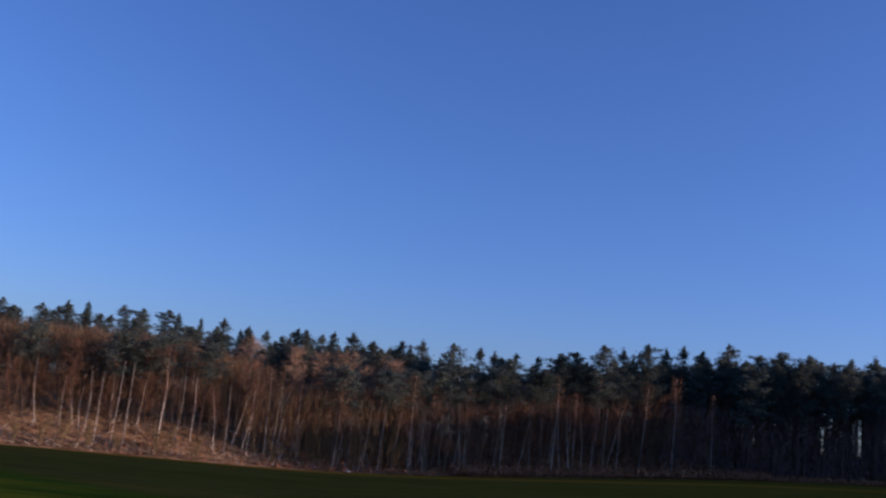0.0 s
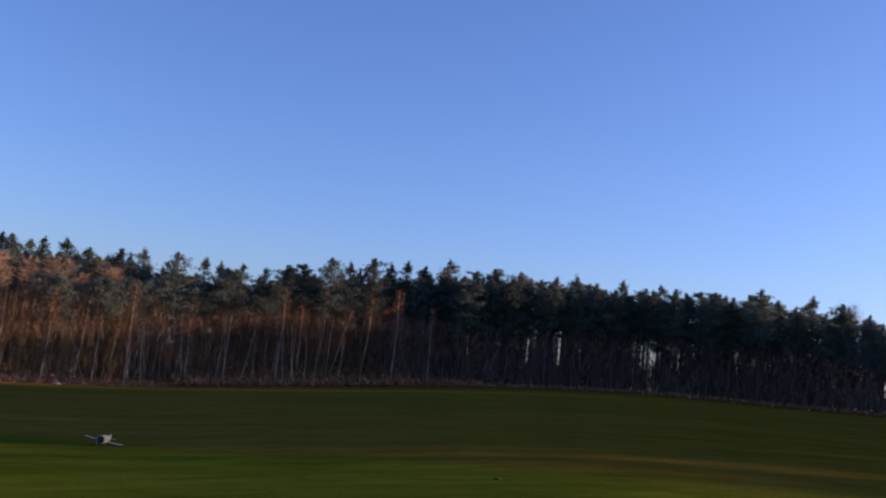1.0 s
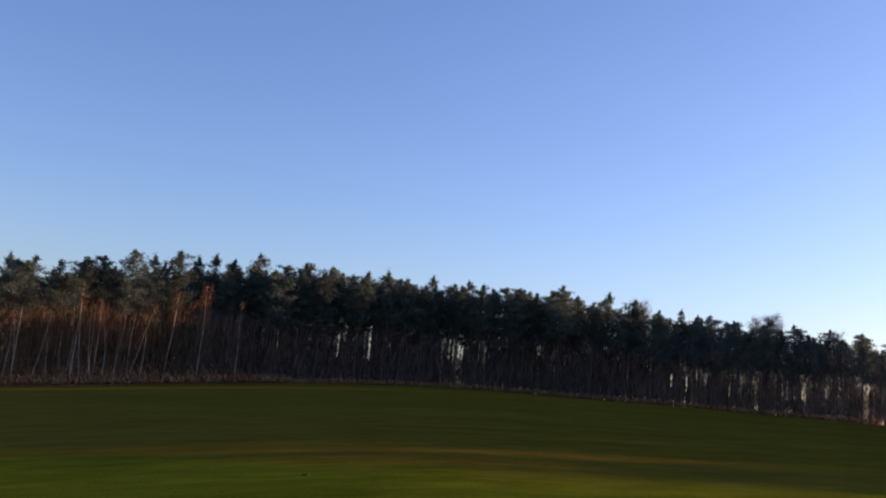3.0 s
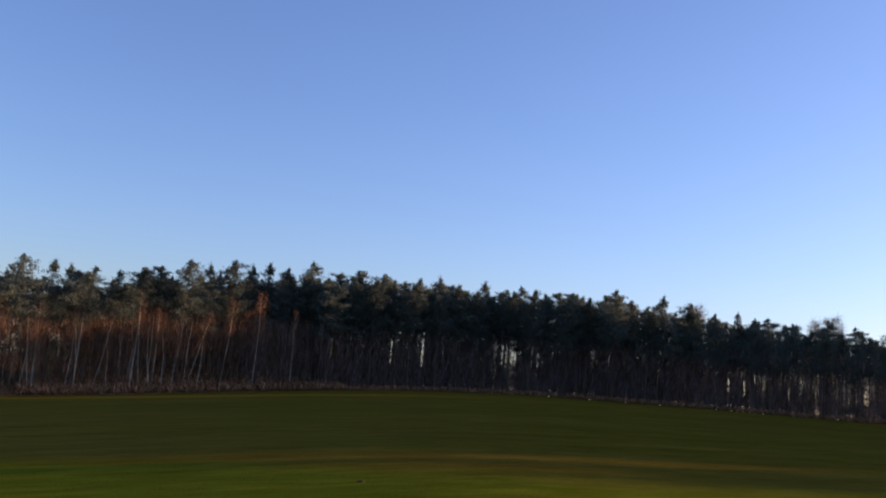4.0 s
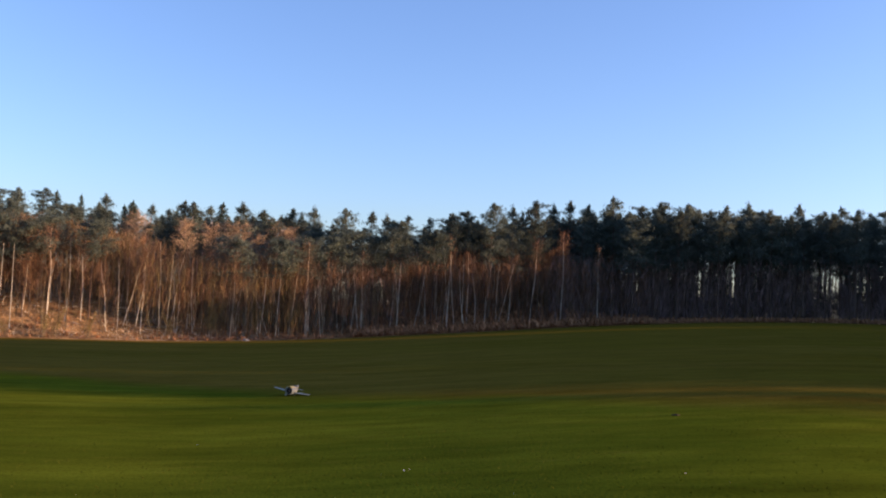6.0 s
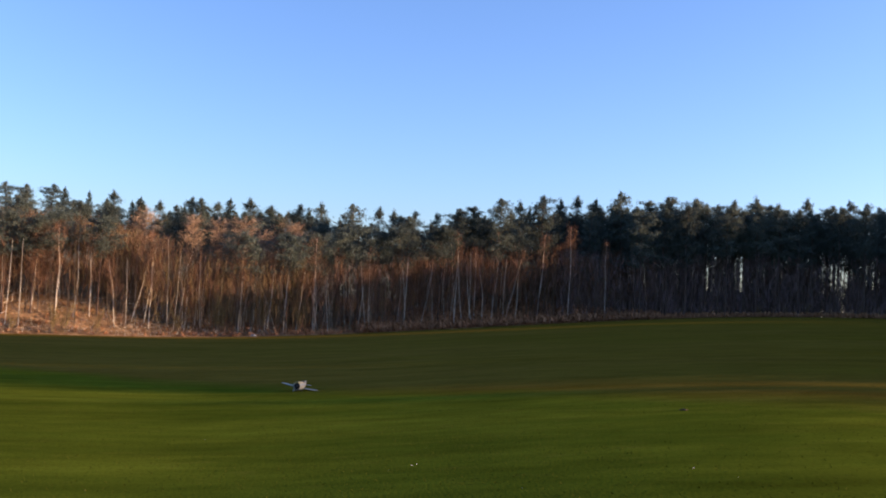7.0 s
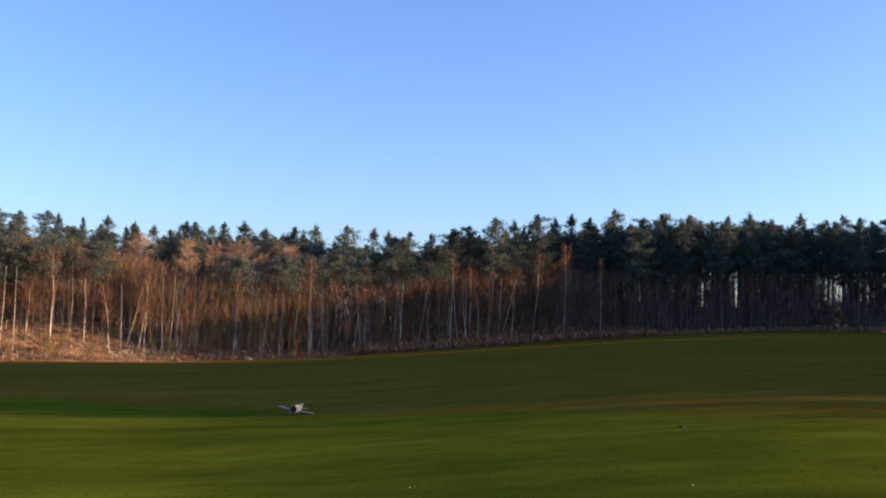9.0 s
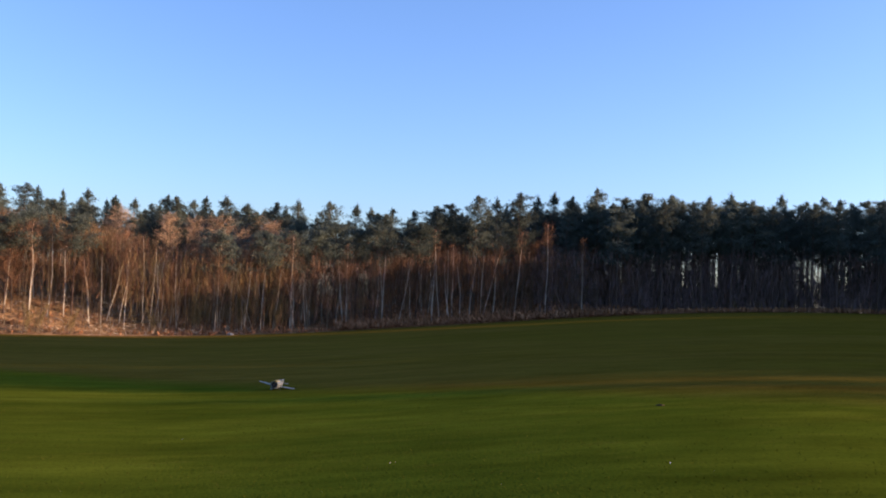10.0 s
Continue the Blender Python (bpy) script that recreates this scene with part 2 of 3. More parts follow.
def thing_of(name, trunk, crown, bark, leaf, crown_name):
    """A tree that is kept as a pattern: an Empty with a trunk and a crown."""
    base = new(name)
    for nm, (v, f), m in (("trunk", trunk, bark), (crown_name, crown, leaf)):
        ob = new(nm, mesh_of(name + "_" + nm, v, f, [m], nm == "trunk"))
        ob.parent = base
    return base


def pine(seed, h=15.0, low=0.5, spread=1.0, point=0.75):
    """Scots pine: a tall bare stem, dead snags, and an uneven crown of needle puffs on rising limbs."""
    rnd, rng = random.Random(seed), np.random.default_rng(seed)
    path = trunk_path(rnd, h, rnd.uniform(0, 0.025), 0.12)
    bits = [tube(path, [0.115 * (1 - 0.85 * i / 8) + 0.015 for i in range(9)], 6)]
    puffs, sizes = [], []
    for _ in range(rnd.randint(7, 11)):
        t = rnd.uniform(low * 0.45, low)
        p, az = at(path, t), rnd.uniform(0, 6.28)
        d = Vector((math.cos(az), math.sin(az), rnd.uniform(-0.3, 0.2)))
        bits.append(tube([p, p + d * rnd.uniform(0.5, 1.6)], [0.025, 0.008], 3))
    limbs = rnd.randint(25, 29)
    for i in range(limbs):
        u = (i / limbs) ** 0.85
        t = low + (0.95 - low) * u + rnd.uniform(-0.015, 0.015)
        p, az = at(path, t), i * 2.4 + rnd.uniform(-0.6, 0.6)
        ln = h * 0.165 * min(1.0, 0.55 + 2.2 * u) * (1.04 - u) ** point * rnd.uniform(0.45, 1.3) * spread + 0.2
        rise = rnd.uniform(-0.1, 0.35) + 0.5 * u
        d = Vector((math.cos(az), math.sin(az), rise)).normalized()
        tip = p + d * ln + Vector((0, 0, 0.10 * ln))
        bits.append(tube([p, p + d * ln * 0.55, tip], [0.034 + 0.012 * (spread - 1), 0.02, 0.008], 3))
        for k in range(1 + (ln > 0.8) + (ln > 1.5)):
            f = 1.0 - 0.3 * k + rnd.uniform(-0.1, 0.1)
            c = p.lerp(tip, f) + Vector((rnd.gauss(0, 0.2), rnd.gauss(0, 0.2), rnd.gauss(0.06, 0.1))) * min(1, ln)
            size = rnd.uniform(0.50, 0.95) * (1.0 - 0.45 * u) * (0.85 + 0.15 * spread)
            puffs.append(c)
            sizes.append((size, size, size * 0.55))
    for k in range(7):
        t = 0.91 + 0.0135 * k
        az, out = rnd.uniform(0, 6.28), 0.55 * (1 - k / 7) * rnd.uniform(0.4, 1.2)
        puffs.append(at(path, min(t, 1.0)) + Vector((math.cos(az) * out, math.sin(az) * out, 0.0)))
        sizes.append((0.46 - 0.045 * k, 0.46 - 0.045 * k, 0.26))
    for k in range(8):  # the shaded heart of the crown
        u = k / 8
        puffs.append(at(path, low + 0.03 + (0.9 - low) * u))
        sizes.append((1.0 * spread * (1 - 0.75 * u), 1.0 * spread * (1 - 0.75 * u), 0.8))
    crown = needles(rng, puffs, sizes, 45, 0.37, 0.11)
    return thing_of("pine_tree", join(bits), triangles([crown]), BARK_PINE, PINE, "crown")


def spruce(seed, h=17.0, low=0.15, whorls=30):
    """Spruce: a straight stem with whorls of drooping, layered boughs that taper to a spire."""
    rnd, rng = random.Random(seed), np.random.default_rng(seed)
    path = trunk_path(rnd, h, 0.005, 0.04)
    bits = [tube(path, [0.18 * (1 - 0.9 * i / 8) + 0.01 for i in range(9)], 6)]
    blocks = []
    for i in range(whorls):
        t = low + (0.985 - low) * (i / whorls) ** 0.9
        for k in range(5 if t < 0.9 else 4):
            p, az = at(path, t + rnd.uniform(-0.006, 0.006)), k * 1.257 + i * 0.7 + rnd.uniform(-0.35, 0.35)
            ln = h * 0.20 * (1 - t) ** 0.82 * rnd.uniform(0.62, 1.15) + 0.10
            d = Vector((math.cos(az), math.sin(az), -0.25 + 0.55 * t)).normalized()
            tip = p + d * ln + Vector((0, 0, 0.06 * ln))
            if ln > 0.7:
                bits.append(tube([p, tip], [0.025, 0.008], 3))
            n = max(2, int(ln * 2.3))
            spots = [p.lerp(tip, (j + 0.7) / n) for j in range(n)]
            wide = [(0.10 + 0.16 * ln * (1.25 - (j + 0.7) / n), 0.10 + 0.16 * ln * (1.25 - (j + 0.7) / n), 0.07 + 0.05 * ln) for j in range(n)]
            blocks.append(needles(rng, spots, wide, 12 if low > 0.3 else 6, 0.24 + 0.16 * min(1.2, ln), 0.085 + 0.045 * min(1.2, ln), 0.0))
    blocks.append(needles(rng, [at(path, 0.965 + 0.005 * k) for k in range(8)], [(0.11 - 0.012 * k, 0.11 - 0.012 * k, 0.10) for k in range(8)], 12, 0.24, 0.08, 0.9))
    return thing_of("spruce_tree", join(bits), triangles(blocks), BARK_GREY, SPRUCE, "crown")


def bare_tree(name, seed, h, bark, leaf, radius=0.09, lean=0.03, low=0.45, spread=0.17, twigs=26, limbs=20, wig=0.25, droop=0.25, thick=0.017):
    """A leafless tree: a slim stem, rising limbs and a haze of fine twigs."""
    rnd = random.Random(seed)
    path = trunk_path(rnd, h, lean, wig)
    bits = [tube(path, [radius * (1 - 0.9 * i / 8) + 0.012 for i in range(9)], 6)]
    fine = []
    for i in range(limbs):
        t = low + (0.96 - low) * i / limbs + rnd.uniform(-0.02, 0.02)
        p, az = at(path, t), i * 2.4 + rnd.uniform(-0.6, 0.6)
        ln = h * spread * (1.15 - 0.75 * (t - low) / (1 - low)) * rnd.uniform(0.6, 1.3)
        d = Vector((math.cos(az), math.sin(az), rnd.uniform(0.7, 1.5))).normalized()
        tip = p + d * ln
        fine.append(tube([p, p + d * ln * 0.5 + Vector((0, 0, -0.05 * ln)), tip], [0.2 * radius + 0.006, 0.012, 0.005], 3))
        for _ in range(twigs):
            c = p.lerp(tip, rnd.uniform(0.2, 1.0)) + Vector((rnd.gauss(0, 0.05 * h * spread), rnd.gauss(0, 0.05 * h * spread), rnd.gauss(0, 0.2)))
            w = Vector((rnd.gauss(0, 1) + d.x, rnd.gauss(0, 1) + d.y, rnd.gauss(0.7, 0.7) - droop)).normalized()
            fine.append(twig(rnd, c, w, rnd.uniform(0.35, 1.0) * (0.5 + 0.05 * h), thick))
    for _ in range(twigs * 2):
        w = Vector((rnd.gauss(0, 0.6), rnd.gauss(0, 0.6), 1)).normalized()
        fine.append(twig(rnd, at(path, rnd.uniform(0.8, 1.0)), w, rnd.uniform(0.3, 0.9), thick))
    return thing_of(name, join(bits), join(fine), bark, leaf, "twig_crown")


def hazel(seed, h=4.5):
    """A many-stemmed bare bush."""
    rnd = random.Random(seed)
    bits, fine = [], []
    for i in range(11):
        az, out = rnd.uniform(0, 6.28), rnd.uniform(0.1, 0.42)
        b = Vector((rnd.gauss(0, 0.25), rnd.gauss(0, 0.25), -0.15))
        hh = h * rnd.uniform(0.6, 1.0)
        mid = b + Vector((math.cos(az) * out * hh * 0.35, math.sin(az) * out * hh * 0.35, hh * 0.55))
        tip = b + Vector((math.cos(az) * out * hh, math.sin(az) * out * hh, hh))
        bits.append(tube([b, mid, tip], [0.03, 0.02, 0.006], 4))
        for _ in range(46):
            c = mid.lerp(tip, rnd.uniform(-0.5, 1.0))
            w = Vector((rnd.gauss(0, 0.7), rnd.gauss(0, 0.7), rnd.gauss(0.9, 0.4))).normalized()
            fine.append(twig(rnd, c, w, rnd.uniform(0.4, 1.1), 0.015))
    return thing_of("hazel_bush", join(bits), join(fine), BARK_GREY, HAZEL, "twig_crown")


PATTERNS = {
    "pine": [(pine(10 + k, 15.0, low, 1.0, point), 15.0) for k, (low, point) in enumerate(((0.38, 0.6), (0.47, 0.55), (0.51, 0.75), (0.54, 0.5), (0.34, 0.9), (0.30, 0.75)))]
            + [(pine(19, 13.0, 0.60, 1.35, 0.5), 13.0), (pine(20, 13.0, 0.56, 1.5, 0.5), 13.0)],
    "spruce": [(spruce(30 + k), 17.0) for k in range(3)] + [(spruce(33 + k, 17.0, 0.45, 26), 17.0) for k in range(4)],
    "birch": [(bare_tree("birch_tree", 40 + k, 11.0, BARK_BIRCH, TWIG, (0.075, 0.044, 0.066, 0.058, 0.040, 0.050)[k], 0.01 + 0.012 * (k % 4), 0.40, 0.23, 34, 24, (0.10, 0.2, 0.22, 0.15, 0.2, 0.2)[k], 0.35, 0.012), 11.0) for k in range(6)],
    "larch": [(bare_tree("larch_tree", 60 + k, 14.0, BARK_GREY, LARCH, 0.08, 0.01, 0.25, 0.21, 56, 40, 0.08, 0.35, 0.016), 14.0) for k in range(3)],
    "alder": [(bare_tree("alder_tree", 70 + k, 12.0, BARK_DARK, TWIG, 0.045, 0.03, 0.18, 0.24, 56, 36, 0.2, 0.0, 0.013), 12.0) for k in range(4)],
    "ash": [(bare_tree("ash_tree", 90 + k, 13.0, BARK_GREY, TWIG, 0.10, 0.01, 0.5, 0.20, 110, 30, 0.1, 0.3, 0.012), 13.0) for k in range(2)],
    "hazel": [(hazel(80 + k), 4.5) for k in range(4)],
}
LABELS = {
    "pine": ("tall dark green Scots pine with a bare stem", "tree", "pines of the wood"),
    "spruce": ("dark green conical spruce rising above the wood", "tree", "spruces on the hillside"),
    "birch": ("slender white-barked birch with bare reddish twigs", "tree", "birches at the wood's edge"),
    "larch": ("bare orange-brown larch among dark pines", "tree", "larches of the wood"),
    "alder": ("bare grey-stemmed tree with a brown haze of twigs", "tree", "bare trees of the wood"),
    "ash": ("round bare grey tree crown rising behind pines", "tree", "bare trees behind the pines"),
    "hazel": ("bare olive-brown hazel bush at the wood's edge", "bush", "hazel bushes"),
}
for kind, made in PATTERNS.items():
    for ob, _ in made:
        tagged(ob, *LABELS[kind])
used = set()
dice = random.Random(7)


def plant(kind, r, a, h, which=None, turn=None, wide=1.0):
    """One tree of height h, r metres off in the direction a."""
    made = PATTERNS[kind]
    k = which if which is not None else dice.randrange(min(6, len(made)))
    ob, full = made[k]
    s = h / full
    m = Matrix.Translation(spot(r, a)) @ Matrix.Rotation(turn if turn is not None else dice.uniform(0, 6.28), 4, "Z")
    if ob.name in used:
        ob = copy_thing(ob, m)
    else:
        used.add(ob.name)
        ob.matrix_basis = m
    ob.scale = (s * wide, s * wide, s)
    return ob


def top_height(r, a, el):
    """The height of a tree at that place whose tip stands el degrees above the eye."""
    return EYE + r * math.tan(radians(el)) - height(r, a)


# past 57 degrees: unseen treetops, heights set to throw shade over the field
CREST = [(-40, 5.2), (-25, 5.0), (-18, 5.4), (-12, 5.3), (-8, 5.0), (0, 5.25), (5.5, 4.9), (8, 5.35), (12, 5.9), (17, 6.35), (25, 6.35), (31, 6.2),
         (36, 6.2), (40, 5.85), (44, 5.35), (48, 4.95), (53, 4.6), (56.4, 4.45), (57.0, 7.0), (57.4, 7.1), (58.5, 7.1), (61, 8.2), (66, 9.8), (72, 11.2), (81, 9.4), (85.5, 8.6), (88.5, 8.5), (90.0, 8.1), (91.7, 7.6), (93.0, 6.85), (95.5, 5.8), (112, 5.8)]
# tips that stand clear against the sky: direction, degrees above the eye
TIPS_SPRUCE = [(-24.9, 5.0), (-22.8, 5.0), (-21.5, 5.3), (-20.4, 5.4), (-18.3, 5.5), (-17.4, 5.45), (-16.0, 5.55), (-15.3, 5.45), (-14.0, 5.35),
               (-12.6, 5.45), (-11.2, 5.2), (-6.8, 5.2), (-6.1, 5.35), (-4.8, 5.5), (-3.7, 5.15), (43.3, 5.6), (45.1, 5.4), (44.3, 5.3)]
TIPS_PINE = [(-10.1, 4.9), (-8.2, 5.3), (-7.7, 5.25), (-1.9, 5.25), (-0.6, 5.35), (1.2, 5.45), (2.9, 5.3), (3.9, 5.15), (5.0, 5.2), (6.4, 5.1), (7.8, 5.45), (8.8, 5.65),
             (10.3, 6.2), (11.6, 6.0), (12.9, 6.45), (14.1, 6.2), (15.0, 6.45), (16.2, 6.3), (17.7, 6.8), (20.4, 6.55), (22.1, 6.45), (24.2, 6.4), (25.5, 6.5), (28.2, 6.45), (30.5, 6.35),
             (31.2, 6.2), (33.9, 6.1), (36.4, 6.5), (39.0, 6.25), (40.7, 5.95), (46.4, 5.0), (48.2, 5.15), (49.7, 5.0), (51.6, 4.85), (53.3, 4.7)]
for a, el in TIPS_SPRUCE:
    r = edge(a) + (dice.uniform(38, 58) if a < 20 else 12)
    if dice.random() < 0.35:
        plant("pine", r, a, top_height(r, a, el), dice.choice((0, 4)), wide=dice.uniform(1.1, 1.6))
    else:
        plant("spruce", r, a, top_height(r, a, el + 0.15 - dice.uniform(0, 0.15)), 3 + dice.randrange(4), wide=dice.uniform(0.8, 1.7))
for a, el in TIPS_PINE:
    r = edge(a) + (dice.uniform(22, 34) if a < 5 else dice.uniform(5, 14))
    plant("pine", r, a, top_height(r, a, el + 0.12))


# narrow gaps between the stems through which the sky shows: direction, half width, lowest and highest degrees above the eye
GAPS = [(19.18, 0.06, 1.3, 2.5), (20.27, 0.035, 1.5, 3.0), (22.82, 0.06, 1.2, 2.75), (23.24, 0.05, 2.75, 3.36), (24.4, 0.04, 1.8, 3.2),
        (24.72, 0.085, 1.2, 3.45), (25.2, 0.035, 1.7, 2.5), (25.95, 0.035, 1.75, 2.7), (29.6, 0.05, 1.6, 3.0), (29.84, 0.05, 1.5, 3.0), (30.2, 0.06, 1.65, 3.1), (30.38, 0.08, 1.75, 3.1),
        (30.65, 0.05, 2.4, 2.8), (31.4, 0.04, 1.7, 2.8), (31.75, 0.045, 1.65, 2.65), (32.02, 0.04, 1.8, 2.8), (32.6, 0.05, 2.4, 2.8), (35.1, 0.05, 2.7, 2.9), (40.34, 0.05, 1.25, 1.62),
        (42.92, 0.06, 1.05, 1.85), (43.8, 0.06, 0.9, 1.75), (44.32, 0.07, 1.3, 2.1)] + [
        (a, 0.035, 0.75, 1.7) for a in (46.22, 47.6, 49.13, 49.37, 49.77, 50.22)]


def in_sky_gap(a, margin):
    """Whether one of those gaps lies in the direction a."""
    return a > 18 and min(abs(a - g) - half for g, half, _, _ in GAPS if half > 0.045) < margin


def scatter(kind, a0, a1, near, far, gap, drop0, drop1, keep=1.0, wide=(0.9, 1.15), fixed=None, forms=None):
    """Trees at uneven spacing in a strip behind the wood's edge, their tops drop0 to drop1 degrees under its crest (or fixed heights)."""
    rows = max(1, round((far - near) / gap))
    for i in range(rows):
        off = near + gap * (i + 0.5) if rows > 1 else (near + far) / 2
        a = a0 + dice.uniform(0, 1)
        while a < a1:
            r = edge(a) + off + dice.uniform(-0.45, 0.45) * gap
            while in_sky_gap(a, 0.045):
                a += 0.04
            if dice.random() < keep:
                h = dice.uniform(*fixed) if fixed else top_height(r, a, knots(a, CREST) - dice.uniform(drop0, drop1))
                plant(kind, r, a, h, dice.choice(forms) if forms else None, wide=dice.uniform(*wide))
            a += math.degrees(gap / r) * dice.uniform(0.65, 1.4)


# the wood ahead and to the right: pines in a deep strip
scatter("pine", 4, 18, 8, 20, 3.9, -0.1, 0.9)
scatter("pine", 18, 56, 1.5, 17, 3.9, -0.1, 0.8, 1.0, (0.9, 1.15), None, (1, 2, 3))
# unseen pines farther right, added to shade the field
scatter("pine", 57, 110, 2, 9, 5.4, 0.0, 0.5, 0.8)
# hillside to the left: pines and larches over birches
scatter("pine", -30, 4, 14, 30, 4.2, 0.3, 2.0, 0.85, (1.1, 1.5), None, (0, 1, 4, 5))
scatter("spruce", -30, -9, 44, 56, 5.2, 0.2, 1.0, 0.7, (0.9, 1.5), None, (3, 4, 5, 6))
scatter("pine", -30, 0, 30, 44, 4.6, 0.2, 1.2, 0.8, (1.1, 1.6), None, (0, 4, 5))
scatter("spruce", -9, 0, 40, 56, 5.5, 0.1, 0.7, 0.8, (1.3, 1.7), None, (3, 4, 5, 6))
scatter("pine", -30, 4, 10, 14, 5.5, 1.0, 2.2, 0.4, (1.15, 1.4), None, (0, 1, 2))
for k, (a, el) in enumerate([(-22.9, 3.9), (-18.2, 4.0), (-16.7, 3.8), (-15.4, 4.2), (-13.2, 4.0), (-5.3, 3.5), (-2.4, 3.6), (-0.9, 3.7), (0.5, 4.0), (1.9, 4.3), (3.1, 4.0), (4.4, 4.3), (6.8, 4.5)]):
    r = edge(a) + dice.uniform(4, 8)
    plant("pine", r, a, top_height(r, a, el), 6 + k % 2, wide=1.1)
for a, el, off, w in ((-10.8, 4.55, 17, 1.3), (-8.1, 4.35, 13, 1.2), (-6.7, 4.2, 14, 1.1), (-5.2, 4.35, 14, 1.6), (-2.8, 4.5, 15, 1.2), (-2.0, 4.2, 13, 1.1), (-1.3, 3.6, 8, 1.1),
                      (-3.9, 3.6, 10, 1.2), (-19.5, 3.9, 13, 1.5), (-0.4, 3.3, 9, 1.1)):
    r = edge(a) + off
    plant("larch", r, a, top_height(r, a, el), wide=w)
scatter("alder", -30, -11, 11, 19, 3.2, 2.0, 3.6, 0.8, (1.1, 1.5))
scatter("alder", -30, -16, 5, 11, 3.0, 1.6, 3.2, 0.85, (1.2, 1.6))
scatter("alder", -11, -4, 4, 14, 3.2, 2.0, 3.8, 0.85, (1.1, 1.5))
scatter("alder", -4, 4, 6, 14, 3.4, 1.8, 3.6, 0.7, (1.1, 1.5))
scatter("alder", 3, 20, 5, 14, 3.2, 2.0, 4.0, 0.8, (1.1, 1.4))
scatter("birch", -30, -11, 7, 15, 3.8, 1.8, 3.4, 0.22, (0.7, 0.9), None, (1, 4, 5))
scatter("birch", -11, 14, 0.5, 12, 3.8, 1.8, 3.4, 0.25, (0.7, 0.9), None, (1, 4, 5))
scatter("hazel", -9, 3, 2, 9, 3.8, 0, 0, 0.7, (0.9, 1.3), (2.5, 5.0))
scatter("hazel", 3, 18, 8, 14, 3.8, 0, 0, 0.7, (0.9, 1.3), (2.5, 5.0))
scatter("hazel", 18, 53, 6, 18, 3.6, 0, 0, 0.5, (0.9, 1.3), (1.5, 2.8))

# dark bushes on the field's edge before the bank
for a in (-23.0, -21.6, -20.6, -19.2, -17.6, -15.5, -14.9, -13.2):
    plant("hazel", edge(a) + 0.8, a, dice.uniform(2.2, 3.6), wide=0.9)
# single birches that stand out: foot and top of the pale stem, as direction and degrees above the eye
BIRCHES = [(-15.4, -0.93, -15.3, 2.32), (-13.6, -1.35, -13.8, 2.01), (-16.7, -1.13, -16.6, 1.23), (-12.2, -2.44, -12.5, 0.79), (-11.3, -1.28, -10.6, 1.36), (-10.6, -1.26, -10.1, 1.48), (-9.3, -0.40, -9.4, 1.92),
           (-8.7, 0.13, -8.4, 1.37), (-5.2, -2.43, -5.2, 2.35), (-3.5, 0.09, -3.3, 2.20), (-1.8, -1.48, -1.5, 1.33), (-0.5, -1.61, -1.1, 0.87), (-3.0, -2.26, -3.7, -0.53), (2.6, -1.85, 2.6, 0.05), (4.3, -1.27, 4.5, 0.98), (6.5, -1.19, 6.3, 1.57), (7.8, -0.45, 7.9, 3.02),
           (9.0, -0.24, 9.0, 2.36), (10.9, -0.34, 11.7, 2.5), (12.8, 0.08, 13.2, 3.2), (14.7, 0.15, 14.8, 3.59), (16.9, -0.46, 16.8, 2.97)]
for a, low, a2, high in BIRCHES:
    off = min((abs(math.degrees(math.atan2(height(edge(a) + o, a) - EYE, edge(a) + o)) - low), o) for o in ((2.0, 2.8, 3.6) if a > 2 else (0.8, 1.5, 2.5, 3.5, 4.5, 5.5)))[1]
    r = edge(a) + off
    seen = top_height(r, a, high)
    ob = plant("birch", r, a, max(seen * 1.25, 7.0), which=(0, 2, 3)[dice.randrange(3)], wide=dice.uniform(0.45, 0.65) if a > 2 else 0.9)
    tip = math.atan2(radians(a2 - a) * r, seen)
    ob.matrix_basis = ob.matrix_basis.copy() if abs(tip) < 0.01 else Matrix.Translation(spot(r, a)) @ Matrix.Rotation(tip, 4, "Y") @ Matrix.Diagonal((*ob.scale, 1))
# round bare crowns beyond the pines
for a, el, w in ((48.4, 5.55, 1.1), (47.6, 5.3, 0.9), (40.9, 5.9, 1.0), (52.0, 4.75, 0.9)):
    r = edge(a) + 30
    plant("ash", r, a, top_height(r, a, el), wide=w)
# the wood goes on beyond the view
scatter("pine", 55.2, 58, 1.5, 14, 3.6, 0.0, 0.6, 1.0, (0.9, 1.15), None, (1, 2, 3))
scatter("spruce", 52.5, 59, 8, 22, 2.6, 2.6, 4.4, 1.0, (1.3, 1.7), None, (3, 4, 5, 6))


